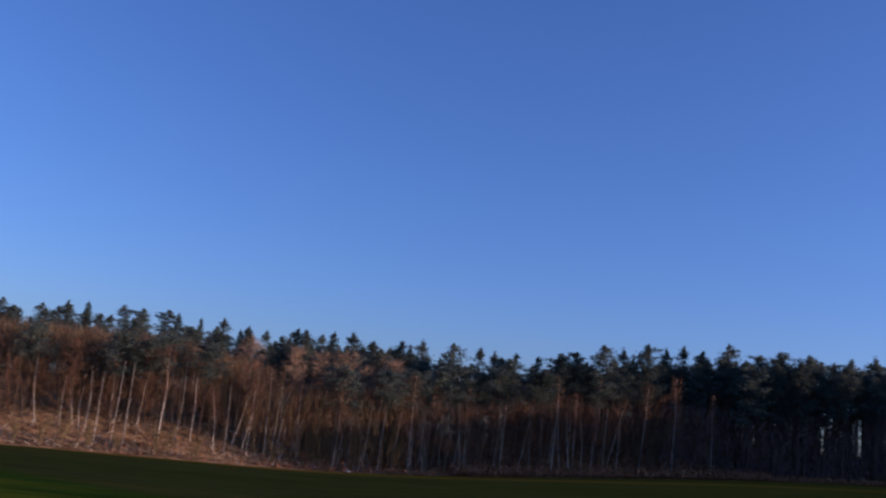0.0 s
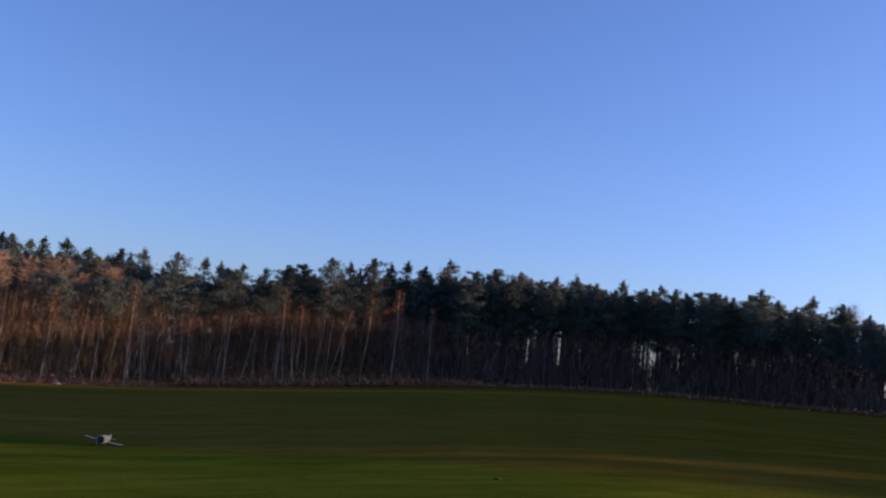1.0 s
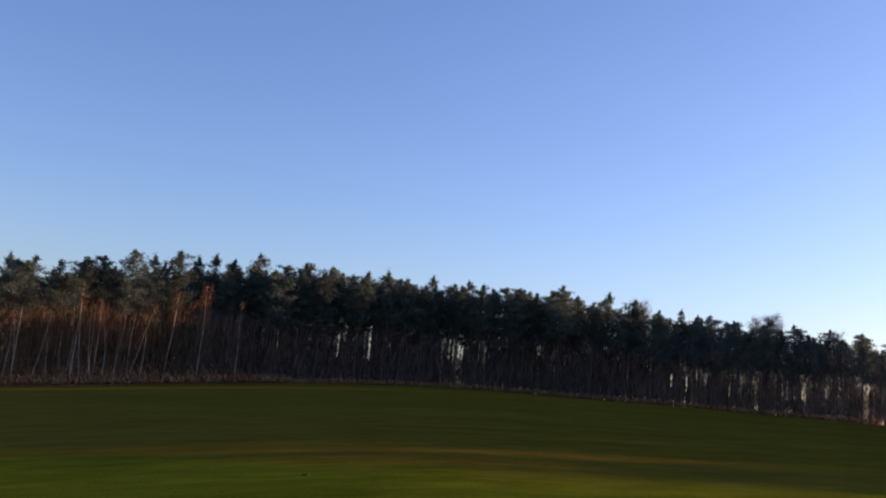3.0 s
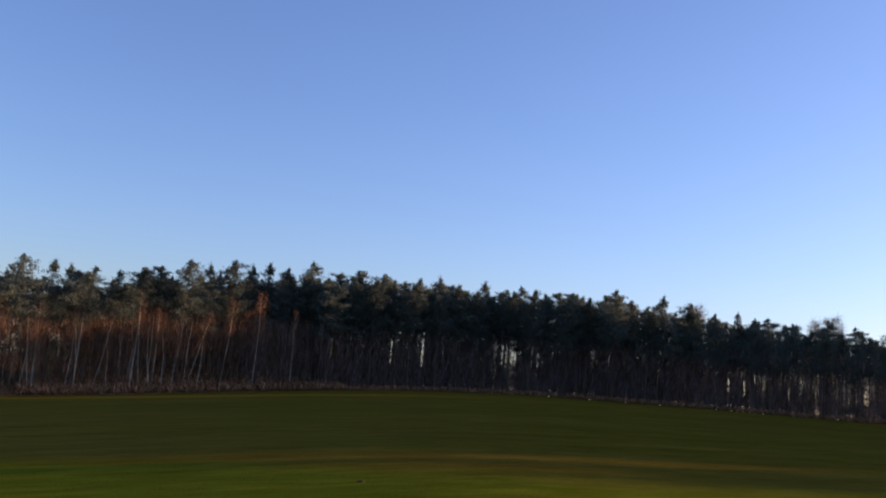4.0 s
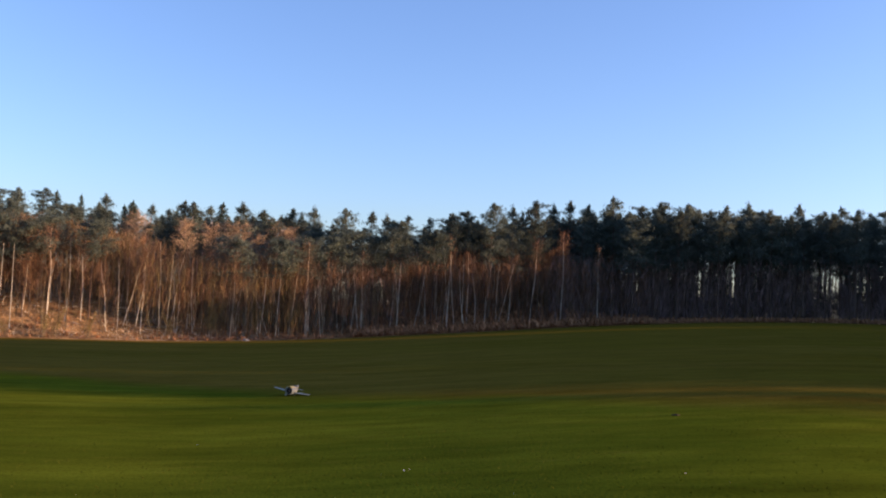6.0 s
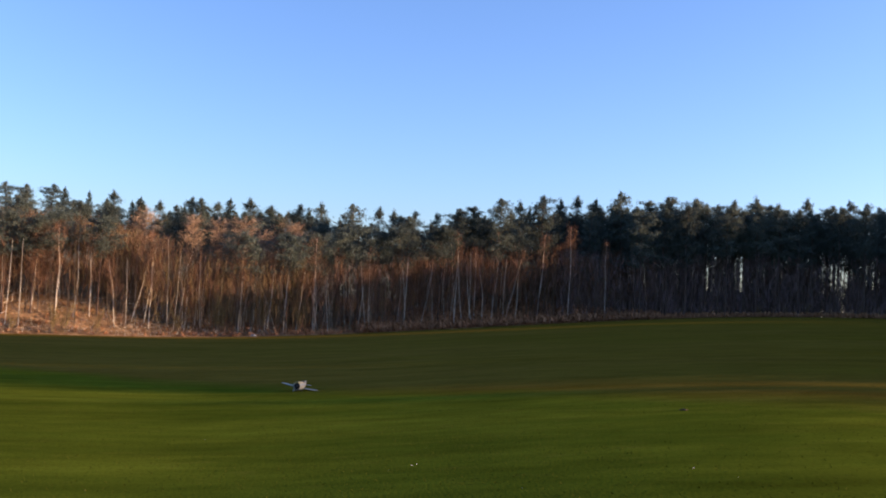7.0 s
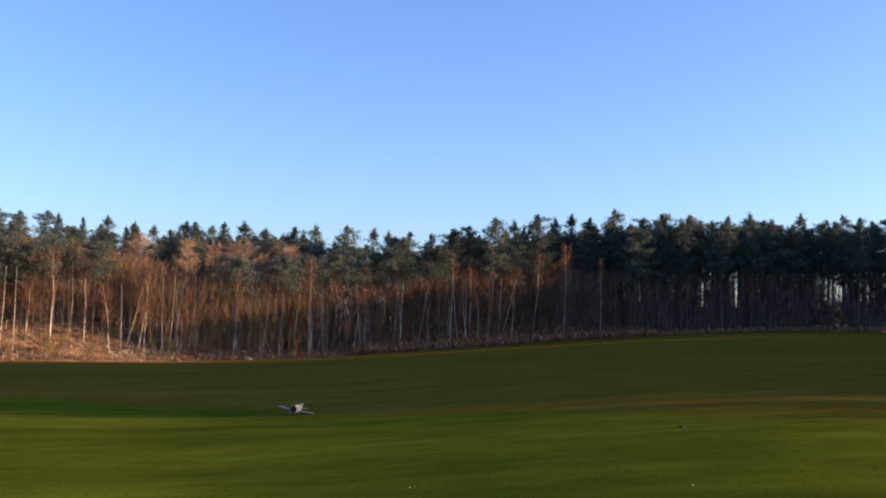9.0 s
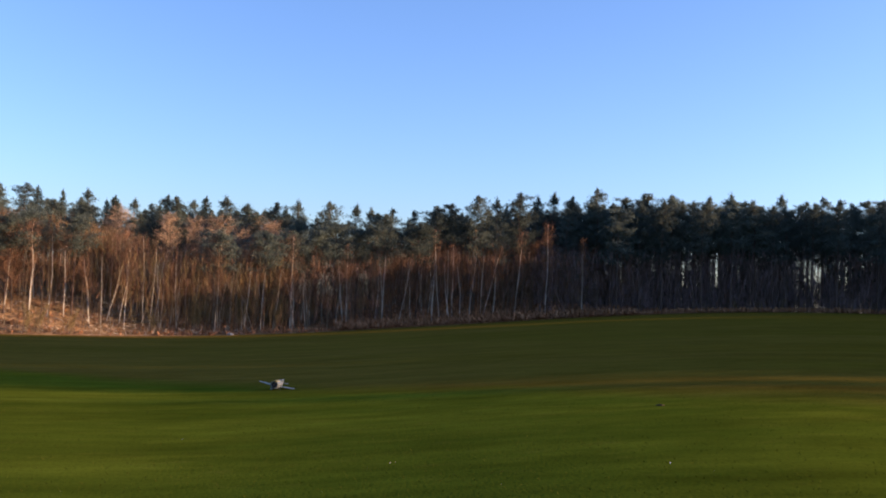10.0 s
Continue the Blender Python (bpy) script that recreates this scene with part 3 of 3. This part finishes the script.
# ---------------------------------------------------------------- the depth of the wood, too dense to count
def deep_wood():
    verts, faces, mats = [], [], []
    slots = [BARK_PINE, PINE, BARK_GREY, TWIG, SPRUCE, BARK_BIRCH, HAZEL, BARK_DARK, DEAD]
    rnd = random.Random(21)

    def add(v, f, slot):
        o = len(verts)
        verts.extend(v)
        faces.extend(tuple(i + o for i in q) for q in f)
        mats.extend([slot] * len(f))

    kept = {}
    for kind in ("pine", "spruce"):
        kept[kind] = [(full, [([tuple(v.co) for v in c.data.vertices], [tuple(p.vertices) for p in c.data.polygons]) for c in sorted(ob.children, key=lambda c: not c.name.startswith("trunk"))]) for ob, full in PATTERNS[kind]]
    for kind in kept:
        for full, bits in kept[kind]:
            bits[0] = (bits[0][0][:54], bits[0][1][:48])  # the stem alone
            sprays = np.array(bits[1][0]).reshape(-1, 3, 3)
            for step, grow in ((3, 1.45), (10, 2.9)):
                some = sprays[::step]
                mid = some.mean(axis=1, keepdims=True)
                some = (mid + (some - mid) * grow).reshape(-1, 3)
                bits.append((some, [(3 * i, 3 * i + 1, 3 * i + 2) for i in range(len(some) // 3)]))
    # rows that start past 55 degrees are unseen, added to cast shade
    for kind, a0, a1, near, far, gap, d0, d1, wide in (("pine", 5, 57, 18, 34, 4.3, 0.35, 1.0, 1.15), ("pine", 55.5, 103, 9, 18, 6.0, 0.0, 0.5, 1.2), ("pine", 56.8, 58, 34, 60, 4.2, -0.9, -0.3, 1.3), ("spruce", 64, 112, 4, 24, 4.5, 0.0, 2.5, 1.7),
                                                       ("spruce", 58, 80, 8, 20, 4.5, 0.3, 1.5, 1.5), ("spruce", 33, 57, 19, 36, 3.5, 2.0, 4.6, 1.3), ("spruce", 32.0, 33.0, 19, 34, 3.0, 2.4, 4.4, 1.3),
                                                       ("spruce", 5, 57, 19, 36, 2.7, 0.8, 3.8, 1.2), ("spruce", -32, 6, 16, 34, 4.6, 2.0, 4.0, 1.4)):
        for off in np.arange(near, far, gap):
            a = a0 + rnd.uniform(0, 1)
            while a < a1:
                while kind == "pine" and in_sky_gap(a, 0.04):
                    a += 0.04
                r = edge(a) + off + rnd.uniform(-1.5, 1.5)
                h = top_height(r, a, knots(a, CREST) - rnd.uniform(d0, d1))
                while kind == "spruce" and in_sky_gap(a, 0.03):
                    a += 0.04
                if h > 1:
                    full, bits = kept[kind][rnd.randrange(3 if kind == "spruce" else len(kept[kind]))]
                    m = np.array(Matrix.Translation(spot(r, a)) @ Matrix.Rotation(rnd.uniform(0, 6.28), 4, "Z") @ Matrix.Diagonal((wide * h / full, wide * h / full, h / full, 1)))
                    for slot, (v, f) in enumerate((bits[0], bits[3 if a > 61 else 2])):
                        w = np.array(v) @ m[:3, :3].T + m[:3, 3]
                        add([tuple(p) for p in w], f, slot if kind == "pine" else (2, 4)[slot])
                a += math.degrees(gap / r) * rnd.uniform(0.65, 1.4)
    # young spruces close the view low down behind the pines
    for off in (20, 24, 28, 32, 36):
        a = 17.0
        while a < 58:
            r = edge(a) + off + rnd.uniform(-2, 2)
            h = top_height(r, a, knots(a, [(18, 1.2), (28, 1.2), (36, 0.7), (44, 0.2), (53, -0.1)]) + rnd.uniform(-0.7, 0.25))
            if h > 0.6:
                full, bits = kept["spruce"][rnd.randrange(3)]
                m = np.array(Matrix.Translation(spot(r, a)) @ Matrix.Rotation(rnd.uniform(0, 6.28), 4, "Z") @ Matrix.Diagonal((2.2 * h / full, 2.2 * h / full, h / full, 1)))
                w = np.array(bits[2][0]) @ m[:3, :3].T + m[:3, 3]
                add([tuple(p) for p in w], bits[2][1], 4)
            a += math.degrees(1.7 / r) * rnd.uniform(0.7, 1.3)
    # thin stems and dead twigs between the trees; the narrow sky gaps stay open
    for _ in range(2000):
        a = rnd.uniform(-30, 18) if rnd.random() < 0.66 else rnd.uniform(18, 53)
        if in_sky_gap(a, 0.03) or (a < -11 and rnd.random() < 0.6):
            continue
        r = edge(a) + rnd.uniform(2, 22)
        p = spot(r, a)
        h = rnd.uniform(3.5, 9)
        lean = Vector((rnd.gauss(0, 0.08 if a < 16 else 0.04), rnd.gauss(0, 0.08), 1))
        mid = p + lean * h * 0.5 + Vector((rnd.gauss(0, 0.12), rnd.gauss(0, 0.12), 0))
        v, f = tube([p - Vector((0, 0, 0.2)), mid, p + lean * h], [rnd.uniform(0.03, 0.06), 0.03, 0.012], 4)
        add([tuple(q) for q in v], f, rnd.choice((5, 2, 2, 7, 7)) if a < 12 else 7)
    for _ in range(34000):
        a = rnd.uniform(-30, 17)
        up = 7.5 * rnd.random() ** 0.9
        if a < -8 and up < 2.2 and rnd.random() < 0.85:
            continue
        p = spot(edge(a) + (rnd.uniform(9, 20) if a < -11 else rnd.uniform(2.0, 14)), a) + Vector((0, 0, up))
        w = Vector((rnd.gauss(0, 0.2), rnd.gauss(0, 0.2), 1)).normalized()
        v, f = twig(rnd, p, w, rnd.uniform(0.8, 2.4), rnd.uniform(0.012, 0.02))
        add([tuple(q) for q in v], f, rnd.choice((3, 3, 3, 6, 6, 6, 6, 2, 2) if a < -1 else (3, 3, 3, 7, 7, 8)))
    # a haze of fine bare twigs above the bank
    for _ in range(24000):
        a = rnd.uniform(-30, -11)
        p = spot(edge(a) + rnd.uniform(6, 15), a) + Vector((0, 0, 1.6 + 6.5 * rnd.random()))
        w = Vector((rnd.gauss(0, 0.35), rnd.gauss(0, 0.35), rnd.gauss(0.9, 0.3))).normalized()
        v, f = twig(rnd, p, w, rnd.uniform(0.6, 1.8), rnd.uniform(0.011, 0.018))
        add([tuple(q) for q in v], f, rnd.choice((3, 3, 6)))
    # brambles and broken stalks over the bank
    for _ in range(7000):
        a = rnd.uniform(-30, -3)
        p = spot(edge(a) + 0.3 + 12 * rnd.random(), a) + Vector((0, 0, 0.3 * rnd.random()))
        w = Vector((rnd.gauss(0, 0.8), rnd.gauss(0, 0.8), rnd.gauss(0.5, 0.4))).normalized()
        v, f = twig(rnd, p, w, rnd.uniform(0.3, 1.1), rnd.uniform(0.012, 0.03))
        add([tuple(q) for q in v], f, rnd.choice((7, 7, 3, 5)))
    # dead lower branches of the pines
    for _ in range(105000):
        a = rnd.uniform(-30, 80) if rnd.random() < 0.1 else rnd.uniform(4, 58)
        r = edge(a) + (rnd.uniform(2, 14) if rnd.random() < 0.3 else rnd.uniform(8, 34))
        p = spot(r, a) + Vector((0, 0, 0.3 + 8.0 * rnd.random() ** 1.1))
        w = Vector((rnd.gauss(0, 0.35), rnd.gauss(0, 0.35), rnd.gauss(0.9, 0.5))).normalized()
        v, f = twig(rnd, p, w, rnd.uniform(0.6, 2.0), 0.02)
        add([tuple(q) for q in v], f, 8 if a > 14 else 3)
    # clear the narrow gaps: drop faces that cover them as seen from the eye
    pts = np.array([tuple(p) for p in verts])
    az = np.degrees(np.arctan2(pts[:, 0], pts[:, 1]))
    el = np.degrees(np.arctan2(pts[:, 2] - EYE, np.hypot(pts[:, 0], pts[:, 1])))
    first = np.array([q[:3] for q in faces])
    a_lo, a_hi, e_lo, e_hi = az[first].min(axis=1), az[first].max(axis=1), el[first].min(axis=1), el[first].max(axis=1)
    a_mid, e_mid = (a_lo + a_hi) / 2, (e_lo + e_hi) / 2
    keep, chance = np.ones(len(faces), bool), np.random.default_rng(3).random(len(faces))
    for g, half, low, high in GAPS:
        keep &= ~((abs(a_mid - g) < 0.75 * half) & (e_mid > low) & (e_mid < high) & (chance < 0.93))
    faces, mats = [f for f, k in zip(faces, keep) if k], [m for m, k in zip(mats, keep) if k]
    me = mesh_of("deep_wood", verts, faces, slots)
    me.polygons.foreach_set("material_index", mats)
    tagged(new("deep_wood", me), "dense dark interior of the pine wood with thin stems", "woodland", kind="stuff")


deep_wood()
for made in PATTERNS.values():  # patterns that were never planted
    for ob, _ in made:
        if ob.name not in used:
            for bit in (*ob.children, ob):
                bpy.data.objects.remove(bit)


# ---------------------------------------------------------------- undergrowth and turf
def bracken():
    """Dead bracken on the bank at the wood's edge."""
    rnd = random.Random(5)
    verts, faces = [], []
    for k in range(12500):
        a = rnd.uniform(2, 20) if k > 9500 else rnd.uniform(17, 54) if k > 6500 else rnd.uniform(-34, 22) if rnd.random() < 0.6 else rnd.uniform(2, 19)
        if a < -8 and rnd.random() < 0.8:
            continue
        r = edge(a) + 0.4 + 13 * rnd.random() ** 1.3
        p = spot(r, a)
        for _ in range(4):
            t = rnd.uniform(0, 6.28)
            out = Vector((math.cos(t), math.sin(t), 0))
            side = Vector((-out.y, out.x, 0)) * rnd.uniform(0.03, 0.08)
            ln = rnd.uniform(0.25, 0.75) * (2.2 if k > 9500 else 1.6 if k > 6500 else 1.0)
            mid = p + out * ln * 0.4 + Vector((0, 0, ln * rnd.uniform(0.3, 0.7)))
            o = len(verts)
            verts += [p - Vector((0, 0, 0.05)), mid - side, mid + side, p + out * ln + Vector((0, 0, rnd.uniform(0.02, 0.3)))]
            faces += [(o, o + 1, o + 2), (o + 1, o + 3, o + 2)]
    tagged(new("bracken", mesh_of("bracken", verts, faces, [BRACKEN])), "dead orange-brown bracken along the wood's edge", "undergrowth", kind="stuff")


bracken()
BLADE = material("grass_blades", (0.034, 0.042, 0.005), (0.058, 0.064, 0.007), scale=0.8, fine=3, island=0.2)


def blades():
    """Blades that stand above the mown turf."""
    rnd = random.Random(6)
    verts, faces = [], []
    for _ in range(14000):
        a = rnd.uniform(-38, 58)
        r = 5.5 + 24 * rnd.random() ** 1.2
        if noise.noise((r * math.sin(radians(a)) * 0.35, r * math.cos(radians(a)) * 0.9, 3.0)) < rnd.uniform(-0.5, 0.35):
            continue
        p = spot(r, a)
        t = rnd.uniform(0, 6.28)
        side = Vector((math.cos(t), math.sin(t), 0)) * rnd.uniform(0.003, 0.006)
        o = len(verts)
        verts += [p - side, p + side, p + Vector((rnd.gauss(0, 0.02), rnd.gauss(0, 0.02), rnd.uniform(0.010, 0.024)))]
        faces.append((o, o + 1, o + 2))
    tagged(new("grass", mesh_of("grass", verts, faces, [BLADE])), "short green grass blades of the mown field", "grass", kind="stuff")


blades()


# ---------------------------------------------------------------- small things in the field
def part(name, mesh, parent, label=""):
    ob = new(name, mesh)
    ob.parent = parent
    return tagged(ob, label)


def paint(name, colour, rough=0.4, coat=0.0):
    m = material(name, tuple(c * 0.86 for c in colour), colour, rough, 6, 40)
    m.node_tree.nodes["Principled BSDF"].inputs["Coat Weight"].default_value = coat
    return m


YELLOW = paint("yellow_film", (0.62, 0.40, 0.02), 0.4, 0.2)
WHITE = paint("white_film", (0.32, 0.31, 0.24), 0.5, 0.1)
BLACK = paint("black_plastic", (0.02, 0.02, 0.02), 0.5)
GLASS = paint("smoked_canopy", (0.05, 0.06, 0.07), 0.1, 0.8)


def rings(stations, sides=20, lo=0.0, hi=360.0):
    """A skin along x through ellipses (x, half width, half height, centre height), over a range of angles."""
    verts, faces = [], []
    for x, w, hgt, zc in stations:
        for k in range(sides + 1):
            t = radians(lo + (hi - lo) * k / sides)
            verts.append(Vector((x, w * math.cos(t), zc + hgt * math.sin(t))))
    n = sides + 1
    for i in range(len(stations) - 1):
        for k in range(sides):
            faces.append((i * n + k, i * n + k + 1, (i + 1) * n + k + 1, (i + 1) * n + k))
    return verts, faces


def slab(outline, thick, up=(0, 0, 1)):
    """A thin wing-like panel from an outline of (x, y, z), fuller in the middle."""
    up = Vector(up)
    c = sum((Vector(p) for p in outline), Vector()) / len(outline)
    n = len(outline)
    verts = [Vector(p) for p in outline] + [c.lerp(Vector(p), 0.8) + up * thick / 2 for p in outline] + [c.lerp(Vector(p), 0.8) - up * thick / 2 for p in outline]
    faces = [tuple(range(n, 2 * n)), tuple(reversed(range(2 * n, 3 * n)))]
    for k in range(n):
        j = (k + 1) % n
        faces += [(k, j, n + j, n + k), (j, k, 2 * n + k, 2 * n + j)]
    return verts, faces


def model_plane():
    """A small stubby racing plane; its nose points along +x, its base is where the wheels stand."""
    base = new("model_aeroplane")
    skin = [(0.20, 0.088, 0.090, 0.17), (0.12, 0.096, 0.100, 0.17), (0.0, 0.090, 0.097, 0.17), (-0.12, 0.070, 0.082, 0.175), (-0.24, 0.040, 0.058, 0.185), (-0.34, 0.012, 0.03, 0.195)]
    part("fuselage", mesh_of("fuselage", *rings(skin, 20, 130, 410), [WHITE], True), base, "white lower fuselage and sides")
    part("fuselage_top", mesh_of("fuselage_top", *rings(skin, 8, 50, 130), [YELLOW], True), base, "yellow upper fuselage")
    cowl = [(0.20, 0.090, 0.092, 0.17), (0.26, 0.094, 0.096, 0.17), (0.29, 0.088, 0.090, 0.17), (0.30, 0.080, 0.082, 0.17), (0.29, 0.076, 0.078, 0.17), (0.22, 0.074, 0.076, 0.17)]
    part("cowling", mesh_of("cowling", *rings(cowl, 20, 130, 410), [WHITE], True), base, "cream round cowling")
    part("cowling_top", mesh_of("cowling_top", *rings(cowl, 8, 50, 130), [YELLOW], True), base, "yellow top of the cowling")
    part("engine", mesh_of("engine", *rings([(0.23, 0.074, 0.076, 0.17), (0.24, 0.03, 0.03, 0.17), (0.26, 0.004, 0.004, 0.17)]), [BLACK], True), base, "black engine front")
    part("spinner", mesh_of("spinner", *rings([(0.255, 0.020, 0.020, 0.17), (0.30, 0.019, 0.019, 0.17), (0.325, 0.010, 0.010, 0.17), (0.332, 0.001, 0.001, 0.17)], 12), [BLACK], True), base)
    prop = part("propeller", mesh_of("propeller", *slab([(0.305, 0.012, 0.17), (0.308, 0.014, 0.23), (0.305, 0.008, 0.275), (0.301, -0.008, 0.275), (0.300, -0.012, 0.23), (0.305, -0.012, 0.17),
                                                         (0.308, -0.014, 0.11), (0.305, -0.008, 0.065), (0.301, 0.008, 0.065), (0.300, 0.012, 0.11)], 0.004, (1, 0, 0)), [BLACK]), base, "black two-blade propeller")
    for s in (1, -1):
        wing = [(0.13, s * 0.085, 0.135), (0.115, s * 0.25, 0.142), (0.085, s * 0.40, 0.150), (0.05, s * 0.445, 0.153), (-0.01, s * 0.452, 0.153), (-0.035, s * 0.40, 0.150), (-0.06, s * 0.25, 0.142), (-0.07, s * 0.085, 0.135)]
        part("wing", mesh_of("wing", *slab(wing, 0.019), [WHITE]), base, "white tapered wing")
        tail = [(-0.24, s * 0.03, 0.20), (-0.27, s * 0.12, 0.202), (-0.30, s * 0.15, 0.203), (-0.34, s * 0.145, 0.203), (-0.345, s * 0.01, 0.20)]
        part("tailplane", mesh_of("tailplane", *slab(tail, 0.01), [WHITE]), base)
        part("leg", mesh_of("leg", *tube([(0.09, s * 0.085, 0.10), (0.10, s * 0.10, 0.05)], [0.012, 0.010], 8), [WHITE], True), base)
        spat = part("wheel_spat", mesh_of("wheel_spat", *rings([(0.16, 0.004, 0.006, 0.04), (0.14, 0.018, 0.026, 0.042), (0.10, 0.022, 0.034, 0.046), (0.05, 0.014, 0.022, 0.05), (0.02, 0.003, 0.005, 0.055)], 12), [WHITE], True), base)
        spat.location = (0, s * 0.10, 0)
        tyre = [Vector((0.10 + 0.032 * math.cos(k * 0.524), y, 0.032 + 0.032 * math.sin(k * 0.524))) for y in (-0.009, 0.009) for k in range(12)]
        part("wheel", mesh_of("wheel", tyre, [tuple(range(12)), tuple(reversed(range(12, 24)))] + [(k, 12 + k, 12 + (k + 1) % 12, (k + 1) % 12) for k in range(12)], [BLACK]), spat, "black rubber wheel")
    part("fin", mesh_of("fin", *slab([(-0.18, 0, 0.235), (-0.27, 0, 0.285), (-0.31, 0, 0.298), (-0.355, 0, 0.285), (-0.37, 0, 0.21), (-0.34, 0, 0.19)], 0.012, (0, 1, 0)), [WHITE]), base)
    part("canopy", mesh_of("canopy", *rings([(-0.06, 0.004, 0.006, 0.255), (-0.08, 0.030, 0.034, 0.250), (-0.13, 0.034, 0.042, 0.245), (-0.20, 0.018, 0.03, 0.238), (-0.26, 0.003, 0.008, 0.235)], 14), [GLASS], True), base, "dark rounded canopy")
    part("tail_skid", mesh_of("tail_skid", *tube([(-0.31, 0, 0.18), (-0.35, 0, 0.13)], [0.005, 0.004], 6), [BLACK], True), base)
    p = spot(21.7, -1.4)
    base.matrix_basis = Matrix.Translation(p - Vector((0, 0, 0.06))) @ Matrix.Rotation(radians(-107), 4, "Z") @ Matrix.Rotation(radians(-9), 4, "X") @ Matrix.Rotation(radians(-4), 4, "Y") @ Matrix.Scale(1.0, 4)
    return tagged(base, "stubby yellow and white model racing plane on the grass", "model plane")


model_plane()
PETAL = paint("white_petals", (0.80, 0.80, 0.76), 0.7)
HEART = paint("yellow_heart", (0.75, 0.50, 0.03), 0.8)
STALK = paint("green_stalk", (0.05, 0.09, 0.01), 0.8)
EARTH = material("bare_earth", (0.03, 0.02, 0.012), (0.08, 0.055, 0.035), scale=8, fine=40, bump=0.6)
STONE = material("pale_stone", (0.18, 0.175, 0.165), (0.32, 0.31, 0.29), scale=4, fine=20, bump=0.4)


# white specks in the grass, given the shape of daisies
def daisy():
    base = new("daisy")
    part("stalk", mesh_of("stalk", *tube([(0, 0, -0.01), (0.004, 0, 0.02), (0, 0, 0.042)], [0.0015, 0.0015, 0.0012], 5), [STALK]), base)
    verts, faces = [], []
    for k in range(14):
        t = 2 * math.pi * k / 14
        o, sd = Vector((math.cos(t), math.sin(t), 0.12)), Vector((-math.sin(t), math.cos(t), 0)) * 0.0028
        i = len(verts)
        up = Vector((0, 0, 0.042))
        verts += [up + o * 0.004 - sd * 0.5, up + o * 0.004 + sd * 0.5, up + o * 0.013 + sd, up + o * 0.016, up + o * 0.013 - sd]
        faces.append((i, i + 1, i + 2, i + 3, i + 4))
    part("petal_ring", mesh_of("petal_ring", verts, faces, [PETAL]), base)
    part("heart", mesh_of("heart", *rings([(0.0, 0.005, 0.005, 0), (0.002, 0.0045, 0.0045, 0), (0.004, 0.001, 0.001, 0)], 10), [HEART], True), base).matrix_basis = pose(0, 0, 0.042, 0, -90, 0)
    return tagged(base, "small white speck in the mown grass, built as a daisy", "flower", "daisies in the grass")


flower = daisy()
for k, (a, el) in enumerate([(5.6, -10.16), (5.85, -10.1), (4.2, -10.5), (-13.2, -11.7), (-6.7, -8.9), (22.3, -9.3), (24.8, -9.6), (1.5, -11.9), (12.4, -11.2), (30.5, -10.6)]):
    r = EYE / (math.tan(radians(-el)) + fall(a))
    m = Matrix.Translation(spot(r, a)) @ Matrix.Rotation(k * 1.3, 4, "Z") @ Matrix.Rotation(0.3, 4, "X")
    ob = flower if k == 0 else copy_thing(flower, m)
    ob.matrix_basis = m
    ob.scale = (0.55, 0.55, 0.7)


def lump(name, mat, size, seed):
    """An uneven rounded lump, half sunk."""
    bm = bmesh.new()
    bmesh.ops.create_icosphere(bm, subdivisions=3, radius=1)
    for v in bm.verts:
        n = noise.noise(v.co * 1.7 + Vector((seed, 0, 0))) * 0.35 + noise.noise(v.co * 5 + Vector((seed, 3, 0))) * 0.12
        v.co = Vector((v.co.x * size[0], v.co.y * size[1], v.co.z * size[2])) * (1 + n)
    me = bpy.data.meshes.new(name)
    bm.to_mesh(me)
    bm.free()
    me.materials.append(mat)
    me.polygons.foreach_set("use_smooth", [True] * len(me.polygons))
    return new(name, me)


r = EYE / (math.tan(radians(5.88)) + fall(21.7))
hill = tagged(lump("molehill", EARTH, (0.07, 0.05, 0.02), 1), "small dark molehill of bare earth in grass", "molehill")
hill.matrix_basis = Matrix.Translation(spot(r, 21.7))
rock = tagged(lump("stone", STONE, (0.35, 0.25, 0.22), 4), "pale grey stone at the wood's edge", "stone")
rock.matrix_basis = Matrix.Translation(spot(edge(-4.3) + 0.5, -4.3))
log = tagged(new("fallen_log", mesh_of("fallen_log", *tube([(-2.2, 0, 0.1), (-0.8, 0.1, 0.12), (0.9, 0, 0.14), (2.4, 0.1, 0.25)], [0.09, 0.08, 0.07, 0.04], 8), [BARK_GREY], True)), "fallen pale birch log lying on dead bracken", "log")
log.matrix_basis = Matrix.Translation(spot(edge(-9.3) + 5.5, -9.3) + Vector((0, 0, 0.15))) @ Matrix.Rotation(0.2, 4, "Z")
